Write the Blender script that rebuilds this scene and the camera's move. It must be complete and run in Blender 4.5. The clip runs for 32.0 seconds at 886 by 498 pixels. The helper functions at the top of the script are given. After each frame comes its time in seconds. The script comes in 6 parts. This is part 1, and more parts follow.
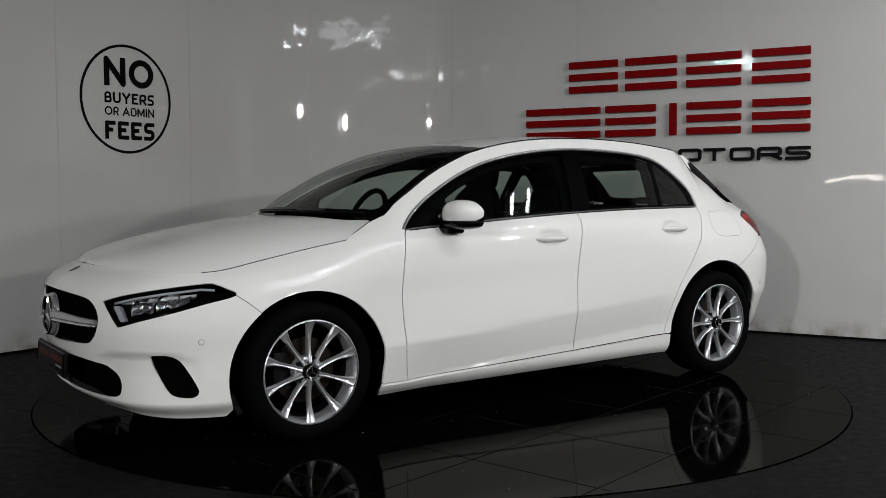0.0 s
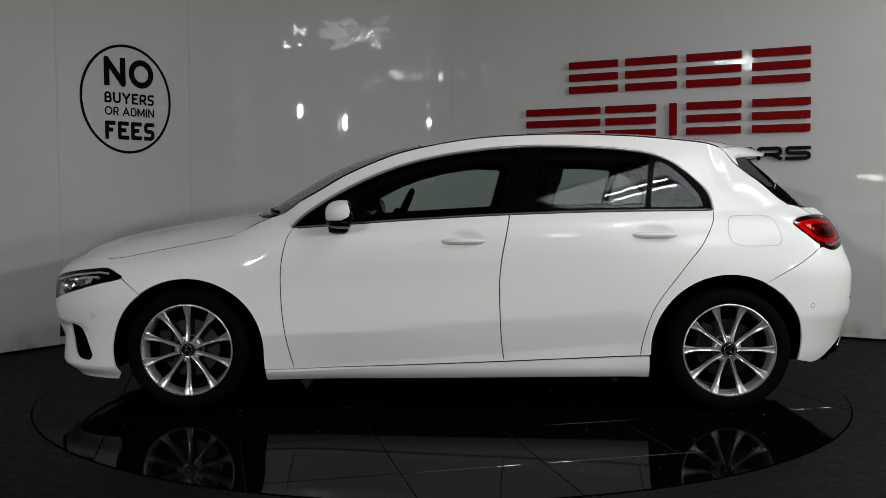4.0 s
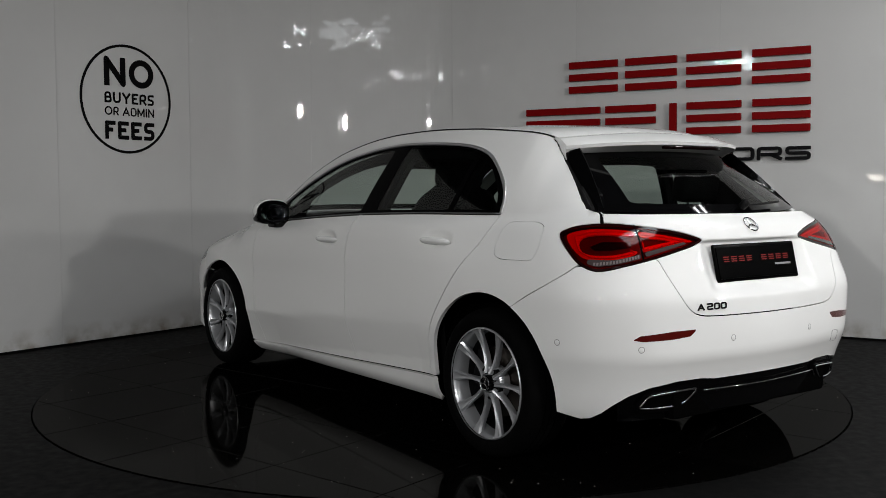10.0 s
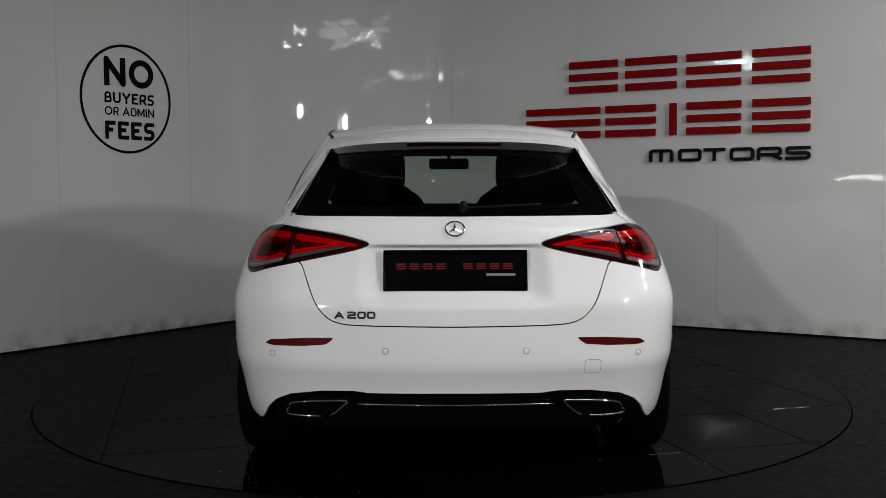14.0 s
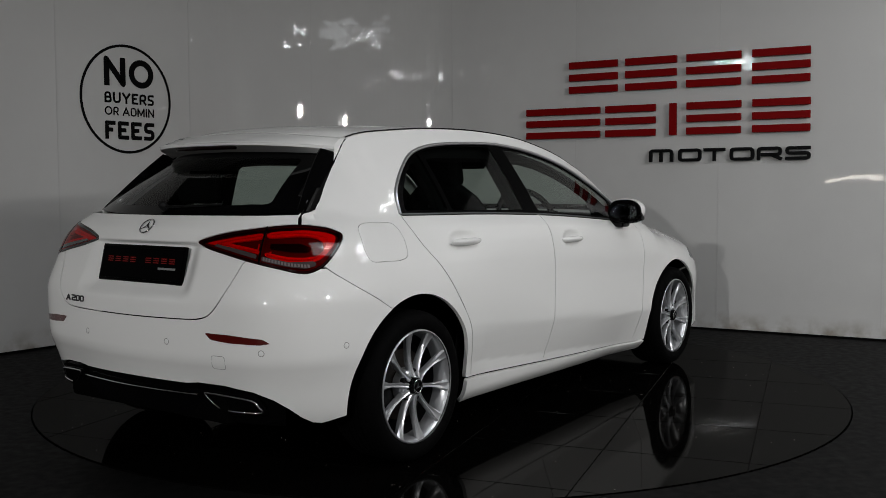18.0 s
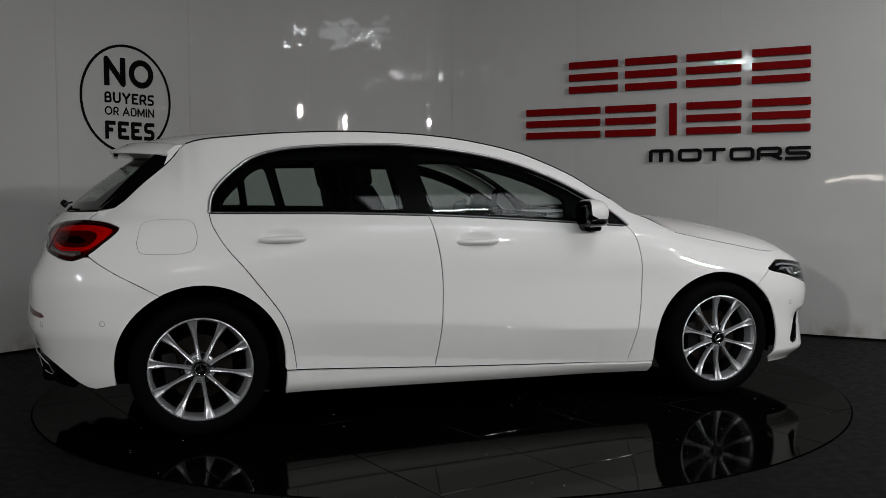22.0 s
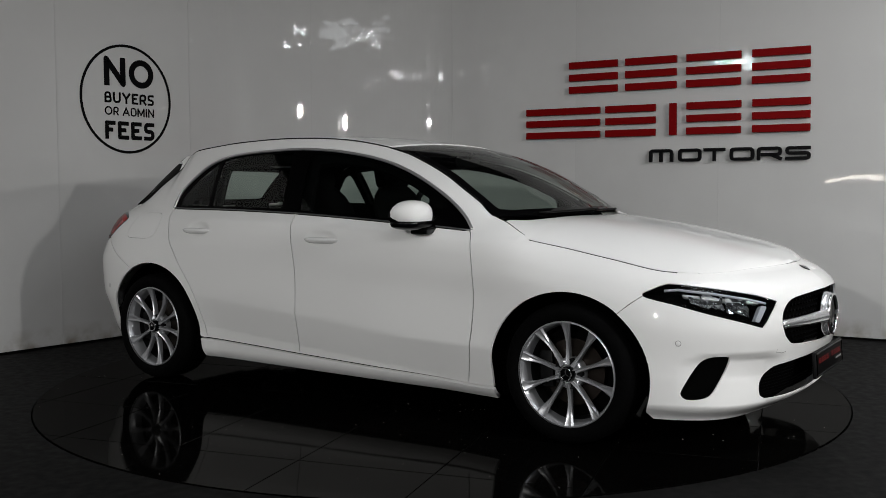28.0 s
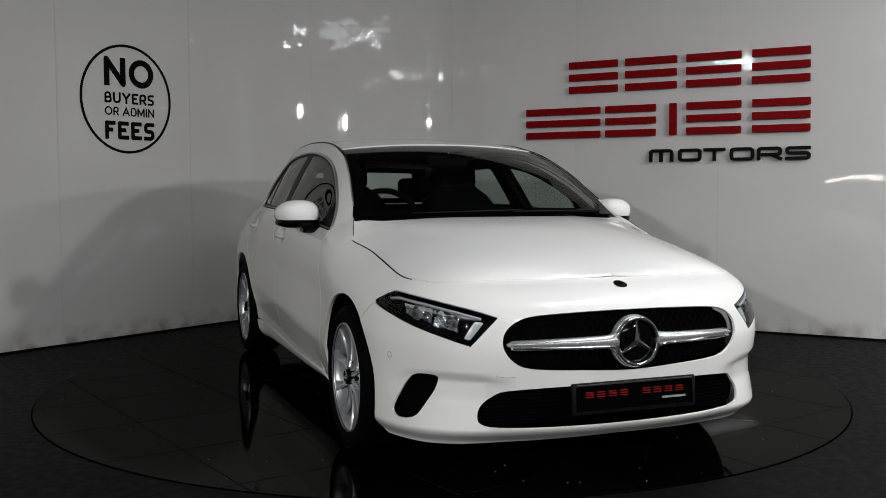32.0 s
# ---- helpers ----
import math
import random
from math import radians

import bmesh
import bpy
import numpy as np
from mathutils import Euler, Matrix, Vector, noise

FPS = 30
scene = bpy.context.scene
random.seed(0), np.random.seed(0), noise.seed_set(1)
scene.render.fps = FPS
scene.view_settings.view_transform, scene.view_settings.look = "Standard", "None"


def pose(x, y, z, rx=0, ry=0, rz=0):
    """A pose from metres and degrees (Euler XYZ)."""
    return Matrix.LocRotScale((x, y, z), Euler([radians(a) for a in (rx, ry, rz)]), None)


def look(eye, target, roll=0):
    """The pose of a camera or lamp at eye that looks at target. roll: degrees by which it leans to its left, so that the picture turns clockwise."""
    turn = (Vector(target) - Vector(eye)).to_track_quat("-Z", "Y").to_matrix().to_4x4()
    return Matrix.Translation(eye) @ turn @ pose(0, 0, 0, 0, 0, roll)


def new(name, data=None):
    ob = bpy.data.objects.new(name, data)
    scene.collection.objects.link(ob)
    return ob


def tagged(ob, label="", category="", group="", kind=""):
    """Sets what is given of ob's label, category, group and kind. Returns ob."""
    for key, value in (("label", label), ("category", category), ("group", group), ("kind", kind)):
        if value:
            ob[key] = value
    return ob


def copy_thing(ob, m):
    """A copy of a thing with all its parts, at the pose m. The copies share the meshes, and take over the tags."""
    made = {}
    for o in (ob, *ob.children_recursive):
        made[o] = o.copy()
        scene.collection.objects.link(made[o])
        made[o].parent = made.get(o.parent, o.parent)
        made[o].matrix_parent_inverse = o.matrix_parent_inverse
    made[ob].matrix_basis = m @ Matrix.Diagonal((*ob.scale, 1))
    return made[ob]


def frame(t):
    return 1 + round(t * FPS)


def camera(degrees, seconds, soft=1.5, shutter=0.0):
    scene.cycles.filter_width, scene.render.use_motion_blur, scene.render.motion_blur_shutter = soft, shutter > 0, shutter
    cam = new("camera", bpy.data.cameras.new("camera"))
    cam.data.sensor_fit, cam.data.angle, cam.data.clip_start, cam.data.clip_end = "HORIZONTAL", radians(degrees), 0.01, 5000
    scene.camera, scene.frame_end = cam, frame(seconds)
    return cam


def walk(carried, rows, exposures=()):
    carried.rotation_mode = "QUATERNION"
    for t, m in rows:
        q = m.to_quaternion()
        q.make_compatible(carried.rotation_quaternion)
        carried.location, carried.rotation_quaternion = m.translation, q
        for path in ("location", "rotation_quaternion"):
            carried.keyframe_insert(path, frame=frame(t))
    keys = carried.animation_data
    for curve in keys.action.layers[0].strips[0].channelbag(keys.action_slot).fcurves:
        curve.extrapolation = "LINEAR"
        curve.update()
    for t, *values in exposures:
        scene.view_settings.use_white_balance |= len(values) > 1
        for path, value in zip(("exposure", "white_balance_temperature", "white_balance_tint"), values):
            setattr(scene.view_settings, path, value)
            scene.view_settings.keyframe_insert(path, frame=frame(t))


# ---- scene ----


# ---- camera: it stands still ----
cam = camera(49.69, 32.0, soft=.4)
EYE = (0.0, -5.6008, 1.1104)
AHEAD = (EYE[0] + .00134, EYE[1] + .99818, EYE[2] - .06022)
walk(cam, [(0, look(EYE, AHEAD, -.148)), (32, look(EYE, AHEAD, -.148))], exposures=[(0, .30), (3, .10), (5, .10), (7, .36), (9, .38), (10, .32), (11, .12), (13, .15), (17, .05), (19, -.15), (22, -.17), (24, .08), (26, .14), (28, .34), (30, .34), (32, .46)])

# ---- world, lights ----
world = bpy.data.worlds.new("hall_dusk")
scene.world = world
world.use_nodes = True
world.node_tree.nodes["Background"].inputs["Color"].default_value = (.55, .6, .7, 1)
world.node_tree.nodes["Background"].inputs["Strength"].default_value = .02


def area_lamp(name, eye, target, width, height, watts, colour, spread=180):
    data = bpy.data.lights.new(name, "AREA")
    data.shape, data.size, data.size_y, data.energy, data.color = "RECTANGLE", width, height, watts, colour
    data.spread = radians(spread)
    ob = new(name, data)
    ob.matrix_world = look(eye, target)
    return ob


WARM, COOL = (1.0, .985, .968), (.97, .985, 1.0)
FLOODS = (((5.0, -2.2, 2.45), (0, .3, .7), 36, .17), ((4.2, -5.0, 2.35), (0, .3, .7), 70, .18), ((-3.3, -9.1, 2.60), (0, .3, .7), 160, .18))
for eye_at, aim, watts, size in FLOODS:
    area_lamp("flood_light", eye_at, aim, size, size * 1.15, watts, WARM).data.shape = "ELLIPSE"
# twin-tube battens: middle, turn
BATTENS = (((3.22, -.85), 58, .75, 5), ((4.3, -1.0), 58, .75, 5), ((1.85, -2.45), -50, .9, 8), ((1.6, -7.4), 90, 1.45, 22), ((3.9, -8.3), 90, 1.45, 18), ((-1.4, -8.5), 90, 1.45, 22), ((-5.2, -6.5), 0, 1.45, 34))
# translucent rooflights in the ceiling: middle, length, width, turn; the first is new and clear, the others are dulled
ROOFLIGHTS = (((2.15, -2.57), 2.2, 1.5, 40), ((.5, -6.6), 1.0, .5, 0), ((2.2, -6.6), 1.0, .5, 0), ((.5, -8.9), 1.0, .5, 0), ((2.2, -8.9), 1.0, .5, 0))
for (bx, by), turn, long, watts in BATTENS:
    for off in (-.10, .10):
        c, s = math.cos(radians(turn)), math.sin(radians(turn))
        tube_lamp = area_lamp("tube_light", (bx + c * off, by + s * off, 3.446), (bx + c * off, by + s * off, 0), .04, long, watts, COOL)
        tube_lamp.matrix_world = pose(bx + c * off, by + s * off, 3.446, 0, 0, turn)


# ---- materials ----
def material(name, colour, rough=.5, metal=0.0, spec=.5, coat=0.0, grain=None, bump=None, emit=0.0, transmission=0.0, per=0.0):
    """Principled surface. grain: (scale, amount) of fine colour noise; bump: (scale, metres); per: spread of value from object to object."""
    m = bpy.data.materials.new(name)
    m.use_nodes = True
    n, l = m.node_tree.nodes, m.node_tree.links
    b = n["Principled BSDF"]
    b.inputs["Base Color"].default_value = (*colour, 1)
    b.inputs["Roughness"].default_value, b.inputs["Metallic"].default_value = rough, metal
    b.inputs["Specular IOR Level"].default_value, b.inputs["Coat Weight"].default_value = spec, coat
    b.inputs["Coat Roughness"].default_value = .03
    b.inputs["Transmission Weight"].default_value = transmission
    if emit:
        b.inputs["Emission Color"].default_value, b.inputs["Emission Strength"].default_value = (*colour, 1), emit
    place = n.new("ShaderNodeTexCoord").outputs["Object"]
    if grain:
        fine, broad, both, mix = n.new("ShaderNodeTexNoise"), n.new("ShaderNodeTexNoise"), n.new("ShaderNodeMath"), n.new("ShaderNodeMix")
        fine.inputs["Scale"].default_value, broad.inputs["Scale"].default_value = grain[0], grain[0] / 14
        fine.inputs["Detail"].default_value = 6
        l.new(place, fine.inputs["Vector"]), l.new(place, broad.inputs["Vector"])
        both.operation = "MULTIPLY"
        l.new(fine.outputs["Fac"], both.inputs[0]), l.new(broad.outputs["Fac"], both.inputs[1])
        mix.data_type, mix.clamp_factor = "RGBA", True
        scaled = n.new("ShaderNodeMath")
        scaled.operation, scaled.inputs[1].default_value = "MULTIPLY", 4 * grain[1]
        l.new(both.outputs[0], scaled.inputs[0]), l.new(scaled.outputs[0], mix.inputs["Factor"])
        mix.inputs["A"].default_value = (*colour, 1)
        mix.inputs["B"].default_value = (*[c * .55 for c in colour], 1)
        l.new(mix.outputs["Result"], b.inputs["Base Color"])
        rr = n.new("ShaderNodeMapRange")
        rr.inputs["To Min"].default_value, rr.inputs["To Max"].default_value = rough * .75, min(1, rough * 1.35)
        l.new(fine.outputs["Fac"], rr.inputs["Value"]), l.new(rr.outputs["Result"], b.inputs["Roughness"])
    if bump:
        t, k = n.new("ShaderNodeTexNoise"), n.new("ShaderNodeBump")
        t.inputs["Scale"].default_value, t.inputs["Detail"].default_value = bump[0], 4
        k.inputs["Distance"].default_value = bump[1]
        l.new(place, t.inputs["Vector"]), l.new(t.outputs["Fac"], k.inputs["Height"]), l.new(k.outputs["Normal"], b.inputs["Normal"])
    if per:
        info, add, hsv = n.new("ShaderNodeObjectInfo"), n.new("ShaderNodeMapRange"), n.new("ShaderNodeHueSaturation")
        add.inputs["To Min"].default_value, add.inputs["To Max"].default_value = 1 - per, 1 + per
        l.new(info.outputs["Random"], add.inputs["Value"]), l.new(add.outputs["Result"], hsv.inputs["Value"])
        src = b.inputs["Base Color"].links
        if src:
            l.new(src[0].from_socket, hsv.inputs["Color"])
        else:
            hsv.inputs["Color"].default_value = (*colour, 1)
        l.new(hsv.outputs["Color"], b.inputs["Base Color"])
    return m


def pane(name, tint, gloss=1.5):
    """Thin tinted glass: lets light through straight and mirrors by its index."""
    m = bpy.data.materials.new(name)
    m.use_nodes = True
    n, l = m.node_tree.nodes, m.node_tree.links
    n.remove(n["Principled BSDF"])
    clear, shiny, mix, facing, power, add = n.new("ShaderNodeBsdfTransparent"), n.new("ShaderNodeBsdfGlossy"), n.new("ShaderNodeMixShader"), n.new("ShaderNodeLayerWeight"), n.new("ShaderNodeMath"), n.new("ShaderNodeMath")
    clear.inputs["Color"].default_value = (*tint, 1)
    shiny.inputs["Roughness"].default_value = .01
    base = ((gloss - 1) / (gloss + 1)) ** 2
    power.operation, power.inputs[1].default_value = "POWER", 5
    add.operation, add.inputs[1].default_value, add.inputs[2].default_value = "MULTIPLY_ADD", 1 - base, base
    l.new(facing.outputs["Facing"], power.inputs[0]), l.new(power.outputs[0], add.inputs[0])
    l.new(add.outputs[0], mix.inputs[0]), l.new(clear.outputs[0], mix.inputs[1]), l.new(shiny.outputs[0], mix.inputs[2])
    l.new(mix.outputs[0], n["Material Output"].inputs["Surface"])
    return m


def polished(name, base, mirror, rough, index):
    """A dark stone: its body colour under a weak, slightly uneven polish."""
    m = base
    m.name = name
    n, l = m.node_tree.nodes, m.node_tree.links
    body, out = n["Principled BSDF"], n["Material Output"]
    shiny, mix, fres, spots, rng = n.new("ShaderNodeBsdfGlossy"), n.new("ShaderNodeMixShader"), n.new("ShaderNodeFresnel"), n.new("ShaderNodeTexNoise"), n.new("ShaderNodeMapRange")
    shiny.inputs["Color"].default_value = (mirror, mirror * .985, mirror * .96, 1)
    spots.inputs["Scale"].default_value, spots.inputs["Detail"].default_value = 2.5, 2
    rng.inputs["To Min"].default_value, rng.inputs["To Max"].default_value = rough * .75, rough * 1.35
    fres.inputs["IOR"].default_value = index
    l.new(n["Texture Coordinate"].outputs["Object"], spots.inputs["Vector"])
    l.new(spots.outputs["Fac"], rng.inputs["Value"]), l.new(rng.outputs["Result"], shiny.inputs["Roughness"])
    l.new(fres.outputs[0], mix.inputs[0]), l.new(body.outputs[0], mix.inputs[1]), l.new(shiny.outputs[0], mix.inputs[2])
    l.new(mix.outputs[0], out.inputs["Surface"])
    return m


def wavy(m, scale, depth, z0, z1):
    """Adds buckles to a sheet that grow from the height z0 to z1."""
    n, l = m.node_tree.nodes, m.node_tree.links
    bump = next(k for k in n if k.bl_idname == "ShaderNodeBump")
    t, k, sep, rng, mul = n.new("ShaderNodeTexNoise"), n.new("ShaderNodeBump"), n.new("ShaderNodeSeparateXYZ"), n.new("ShaderNodeMapRange"), n.new("ShaderNodeMath")
    place = n["Texture Coordinate"].outputs["Object"]
    t.inputs["Scale"].default_value, t.inputs["Detail"].default_value = scale, 2
    rng.inputs["From Min"].default_value, rng.inputs["From Max"].default_value = z0, z1
    mul.operation = "MULTIPLY"
    l.new(place, t.inputs["Vector"]), l.new(place, sep.inputs[0]), l.new(sep.outputs["Z"], rng.inputs["Value"])
    l.new(t.outputs["Fac"], mul.inputs[0]), l.new(rng.outputs["Result"], mul.inputs[1]), l.new(mul.outputs[0], k.inputs["Height"])
    k.inputs["Distance"].default_value = depth
    l.new(k.outputs["Normal"], bump.inputs["Normal"])
    return m


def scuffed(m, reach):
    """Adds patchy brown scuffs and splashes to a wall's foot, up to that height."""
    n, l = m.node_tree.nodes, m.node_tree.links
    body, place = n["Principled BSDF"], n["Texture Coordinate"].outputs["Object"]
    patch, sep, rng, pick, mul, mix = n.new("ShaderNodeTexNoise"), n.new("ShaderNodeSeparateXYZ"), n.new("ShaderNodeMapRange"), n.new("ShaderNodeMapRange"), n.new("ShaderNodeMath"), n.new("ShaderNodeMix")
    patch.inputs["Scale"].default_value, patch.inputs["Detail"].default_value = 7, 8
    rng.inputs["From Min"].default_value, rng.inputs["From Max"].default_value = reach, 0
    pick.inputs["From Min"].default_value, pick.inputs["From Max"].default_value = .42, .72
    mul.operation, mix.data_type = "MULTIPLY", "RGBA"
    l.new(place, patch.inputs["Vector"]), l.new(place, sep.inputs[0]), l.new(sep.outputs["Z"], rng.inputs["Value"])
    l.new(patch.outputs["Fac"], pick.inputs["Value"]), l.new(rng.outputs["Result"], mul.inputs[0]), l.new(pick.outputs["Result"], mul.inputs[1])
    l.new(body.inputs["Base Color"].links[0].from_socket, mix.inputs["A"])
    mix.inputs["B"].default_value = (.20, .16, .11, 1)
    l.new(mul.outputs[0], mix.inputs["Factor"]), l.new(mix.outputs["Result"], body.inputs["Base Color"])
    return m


PAINT = material("white_car_paint", (.80, .80, .79), .45, spec=.05, coat=1.0, bump=(900, .00002))
FRAME_BLACK = material("window_frame_black", (.001, .001, .0011), .3, spec=.02)
GLOSS_BLACK = material("gloss_black", (.0016, .0016, .0018), .06, spec=.18)
MATT_BLACK = material("black_plastic", (.003, .003, .0033), .5, spec=.14, grain=(60, .3))
RUBBER = material("tyre_rubber", (.0013, .0013, .0014), .75, spec=.05, grain=(50, .4))
LINER = material("arch_liner", (.002, .002, .002), .9, spec=0.0)
CHROME = material("chrome", (.82, .82, .83), .07, metal=1.0)
ALLOY = material("silver_alloy", (.56, .57, .59), .31, metal=.75)
DARK_METAL = material("dark_metal", (.045, .045, .048), .4, metal=.9, grain=(40, .3))
STEEL = material("brake_steel", (.035, .029, .025), .4, metal=1.0, grain=(50, .3))
TRIM = material("satin_trim", (.50, .50, .51), .28, metal=.8)
WAIST_TRIM = material("satin_dark_trim", (.20, .20, .205), .35, metal=.8)
GLASS_SIDE = pane("tinted_side_glass", (.66, .73, .69), 1.52)
GLASS_FRONT = pane("windscreen_glass", (.72, .78, .74), 1.45)
GLASS_REAR = pane("rear_glass", (.66, .72, .68), 1.3)
GLASS_CLEAR = pane("clear_lens", (.93, .95, .96), 1.35)
RED_LENS = material("red_reflector", (.75, .035, .03), .35, coat=.5, bump=(420, .0008))
RED_GLASS = pane("red_lens_glass", (.80, .035, .03), 1.5)
RED_HOUSING = material("dark_red_housing", (.06, .005, .004), .4, grain=(60, .3))
RED_DARK = material("dark_red_lens", (.010, .0008, .0008), .08, coat=.3)
REFLECTOR_RED = material("bumper_reflector_red", (.075, .005, .004), .12, coat=.4, bump=(500, .0004))
RED_GUIDE = material("red_light_guide", (.62, .030, .026), .3, coat=.3)
SMOKE = material("clear_lamp_strip", (.055, .04, .04), .12, coat=.6)
CABIN = material("cabin_black", (.0035, .0035, .0038), .8, spec=.03, grain=(90, .3))
CABIN_GREY = material("cabin_grey", (.0045, .0045, .0048), .8, spec=.03, grain=(90, .3))
SIGN_RED = material("sign_red", (.19, .002, .003), .45, spec=.04, grain=(30, .12))
SIGN_BLACK = material("sign_black", (.003, .003, .0035), .45, spec=.06)
DECAL_BLACK = material("decal_black", (.003, .003, .0035), .5, spec=.04)
PLATE_RED = material("plate_red", (.16, .003, .003), .4, spec=.2)
PLATE_GREY = material("plate_grey", (.25, .25, .255), .4)
TILE = polished("black_floor_tile", material("black_floor_tile_base", (.0017, .0016, .0015), .5, spec=0.0, grain=(9, .2), per=.25), .14, .05, 2.5)
FLOOR_TILE = polished("worn_floor_tile", material("worn_floor_tile_base", (.0017, .0016, .0015), .5, spec=0.0, grain=(9, .2), per=.25), .12, .11, 2.0)
TILE_GROUND = material("black_floor_joint", (.001, .001, .001), .6, spec=.1, grain=(20, .4))
DUST = material("dust_specks", (.30, .29, .27), .8, grain=(400, .3))
GAP = material("turntable_gap", (.002, .002, .002), .9)
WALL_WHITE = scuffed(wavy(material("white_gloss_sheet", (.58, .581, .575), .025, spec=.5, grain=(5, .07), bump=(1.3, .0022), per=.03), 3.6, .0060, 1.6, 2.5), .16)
STRIP = material("joint_strip", (.50, .50, .495), .3)
SOFFIT = material("dark_ceiling", (.045, .045, .046), .8, grain=(3, .4))
BACK_WALL = material("showroom_wall", (.06, .06, .059), .6, grain=(2, .3))
LAMP_BODY = material("lamp_body", (.5, .5, .5), .4)
TUBE_GLOW = material("lit_tube", (.97, .98, 1.0), .4, emit=1.0)
ROOFLIGHT = material("lit_translucent_sheet", (.93, .97, 1.0), .5, emit=2.2)
ROOFLIGHT_DULL = material("lit_dull_sheet", (.93, .97, 1.0), .5, emit=.6)
STRIP_GLOW = material("lit_strip", (1.0, .93, .82), .4, emit=14.0)
SATIN_BLACK = material("satin_black_strip", (.03, .03, .032), .3)
DRL = material("white_light_guide", (.38, .39, .42), .15, coat=.5)
BOWL = material("lamp_reflector", (.82, .82, .83), .16, metal=.55, bump=(160, .004))
MIRROR_GLASS = material("mirror_glass", (.30, .31, .32), .02, metal=1.0)
FRAME_GREY = material("window_frame_grey", (.25, .25, .26), .5)
BRAKE_LENS = material("dark_brake_lens", (.004, .0006, .0006), .15, spec=.2)


# ---- the car's outer skin: x forward, y to its left, z up, origin on the ground midway between the axles ----
def smooth(xs, ys):
    """Natural cubic through the knots, as a function of arrays."""
    xs, ys = np.array(xs, float), np.array(ys, float)
    n, h = len(xs), np.diff(xs)
    m, r = np.eye(n), np.zeros(n)
    for i in range(1, n - 1):
        m[i, i - 1:i + 2] = h[i - 1], 2 * (h[i - 1] + h[i]), h[i]
        r[i] = 6 * ((ys[i + 1] - ys[i]) / h[i] - (ys[i] - ys[i - 1]) / h[i - 1])
    k = np.linalg.solve(m, r)

    def value(x):
        x = np.clip(np.asarray(x, float), xs[0], xs[-1])
        i = np.clip(np.searchsorted(xs, x) - 1, 0, n - 2)
        a, b = (xs[i + 1] - x) / h[i], (x - xs[i]) / h[i]
        return a * ys[i] + b * ys[i + 1] + ((a ** 3 - a) * k[i] + (b ** 3 - b) * k[i + 1]) * h[i] ** 2 / 6
    return value


def gentle(xs, ys):
    """Cubic through the knots that never overshoots."""
    xs, ys = np.array(xs, float), np.array(ys, float)
    h, d = np.diff(xs), np.diff(ys) / np.diff(xs)
    m = np.zeros(len(xs))
    m[0], m[-1] = d[0], d[-1]
    for i in range(1, len(xs) - 1):
        if d[i - 1] * d[i] > 0:
            w1, w2 = 2 * h[i] + h[i - 1], h[i] + 2 * h[i - 1]
            m[i] = (w1 + w2) / (w1 / d[i - 1] + w2 / d[i])

    def value(x):
        x = np.clip(np.asarray(x, float), xs[0], xs[-1])
        i = np.clip(np.searchsorted(xs, x) - 1, 0, len(xs) - 2)
        t = (x - xs[i]) / h[i]
        return (ys[i] * (2 * t ** 3 - 3 * t ** 2 + 1) + m[i] * h[i] * (t ** 3 - 2 * t ** 2 + t)
                + ys[i + 1] * (3 * t ** 2 - 2 * t ** 3) + m[i + 1] * h[i] * (t ** 3 - t ** 2))
    return value


# widest plan outline, nose centre to tail centre
PLAN_X = (2.262, 2.250, 2.205, 2.105, 1.955, 1.80, 1.60, 1.37, 0.90, 0.30, -0.70, -1.37, -1.60, -1.80, -1.95, -2.045, -2.105, -2.137, -2.146)
PLAN_Y = (0.0, 0.21, 0.452, 0.657, 0.788, 0.855, 0.885, 0.895, 0.880, 0.882, 0.886, 0.895, 0.888, 0.857, 0.783, 0.672, 0.455, 0.21, 0.0)
PLAN_A = np.concatenate([[0], np.cumsum(np.hypot(np.diff(PLAN_X), np.diff(PLAN_Y)))])
A_END = PLAN_A[-1]
KNOTS = np.concatenate([-PLAN_A[3:0:-1], PLAN_A, 2 * A_END - PLAN_A[-2:-5:-1]])  # carried on past both middles, to be level there
plan_x = smooth(KNOTS, np.concatenate([PLAN_X[3:0:-1], PLAN_X, PLAN_X[-2:-5:-1]]))
plan_y = smooth(KNOTS, np.concatenate([-np.array(PLAN_Y[3:0:-1]), PLAN_Y, -np.array(PLAN_Y[-2:-5:-1])]))
A_FINE = np.linspace(0, A_END, 4000)
X_FINE, Y_FINE = plan_x(A_FINE), plan_y(A_FINE)


def a_of_x(x):
    return np.interp(-np.asarray(x, float), -X_FINE, A_FINE)


def a_front(y):
    return np.interp(y, Y_FINE[:900], A_FINE[:900])


def a_rear(y):
    return np.interp(y, Y_FINE[:3100:-1], A_FINE[:3100:-1])


Z_LOW = 0.165
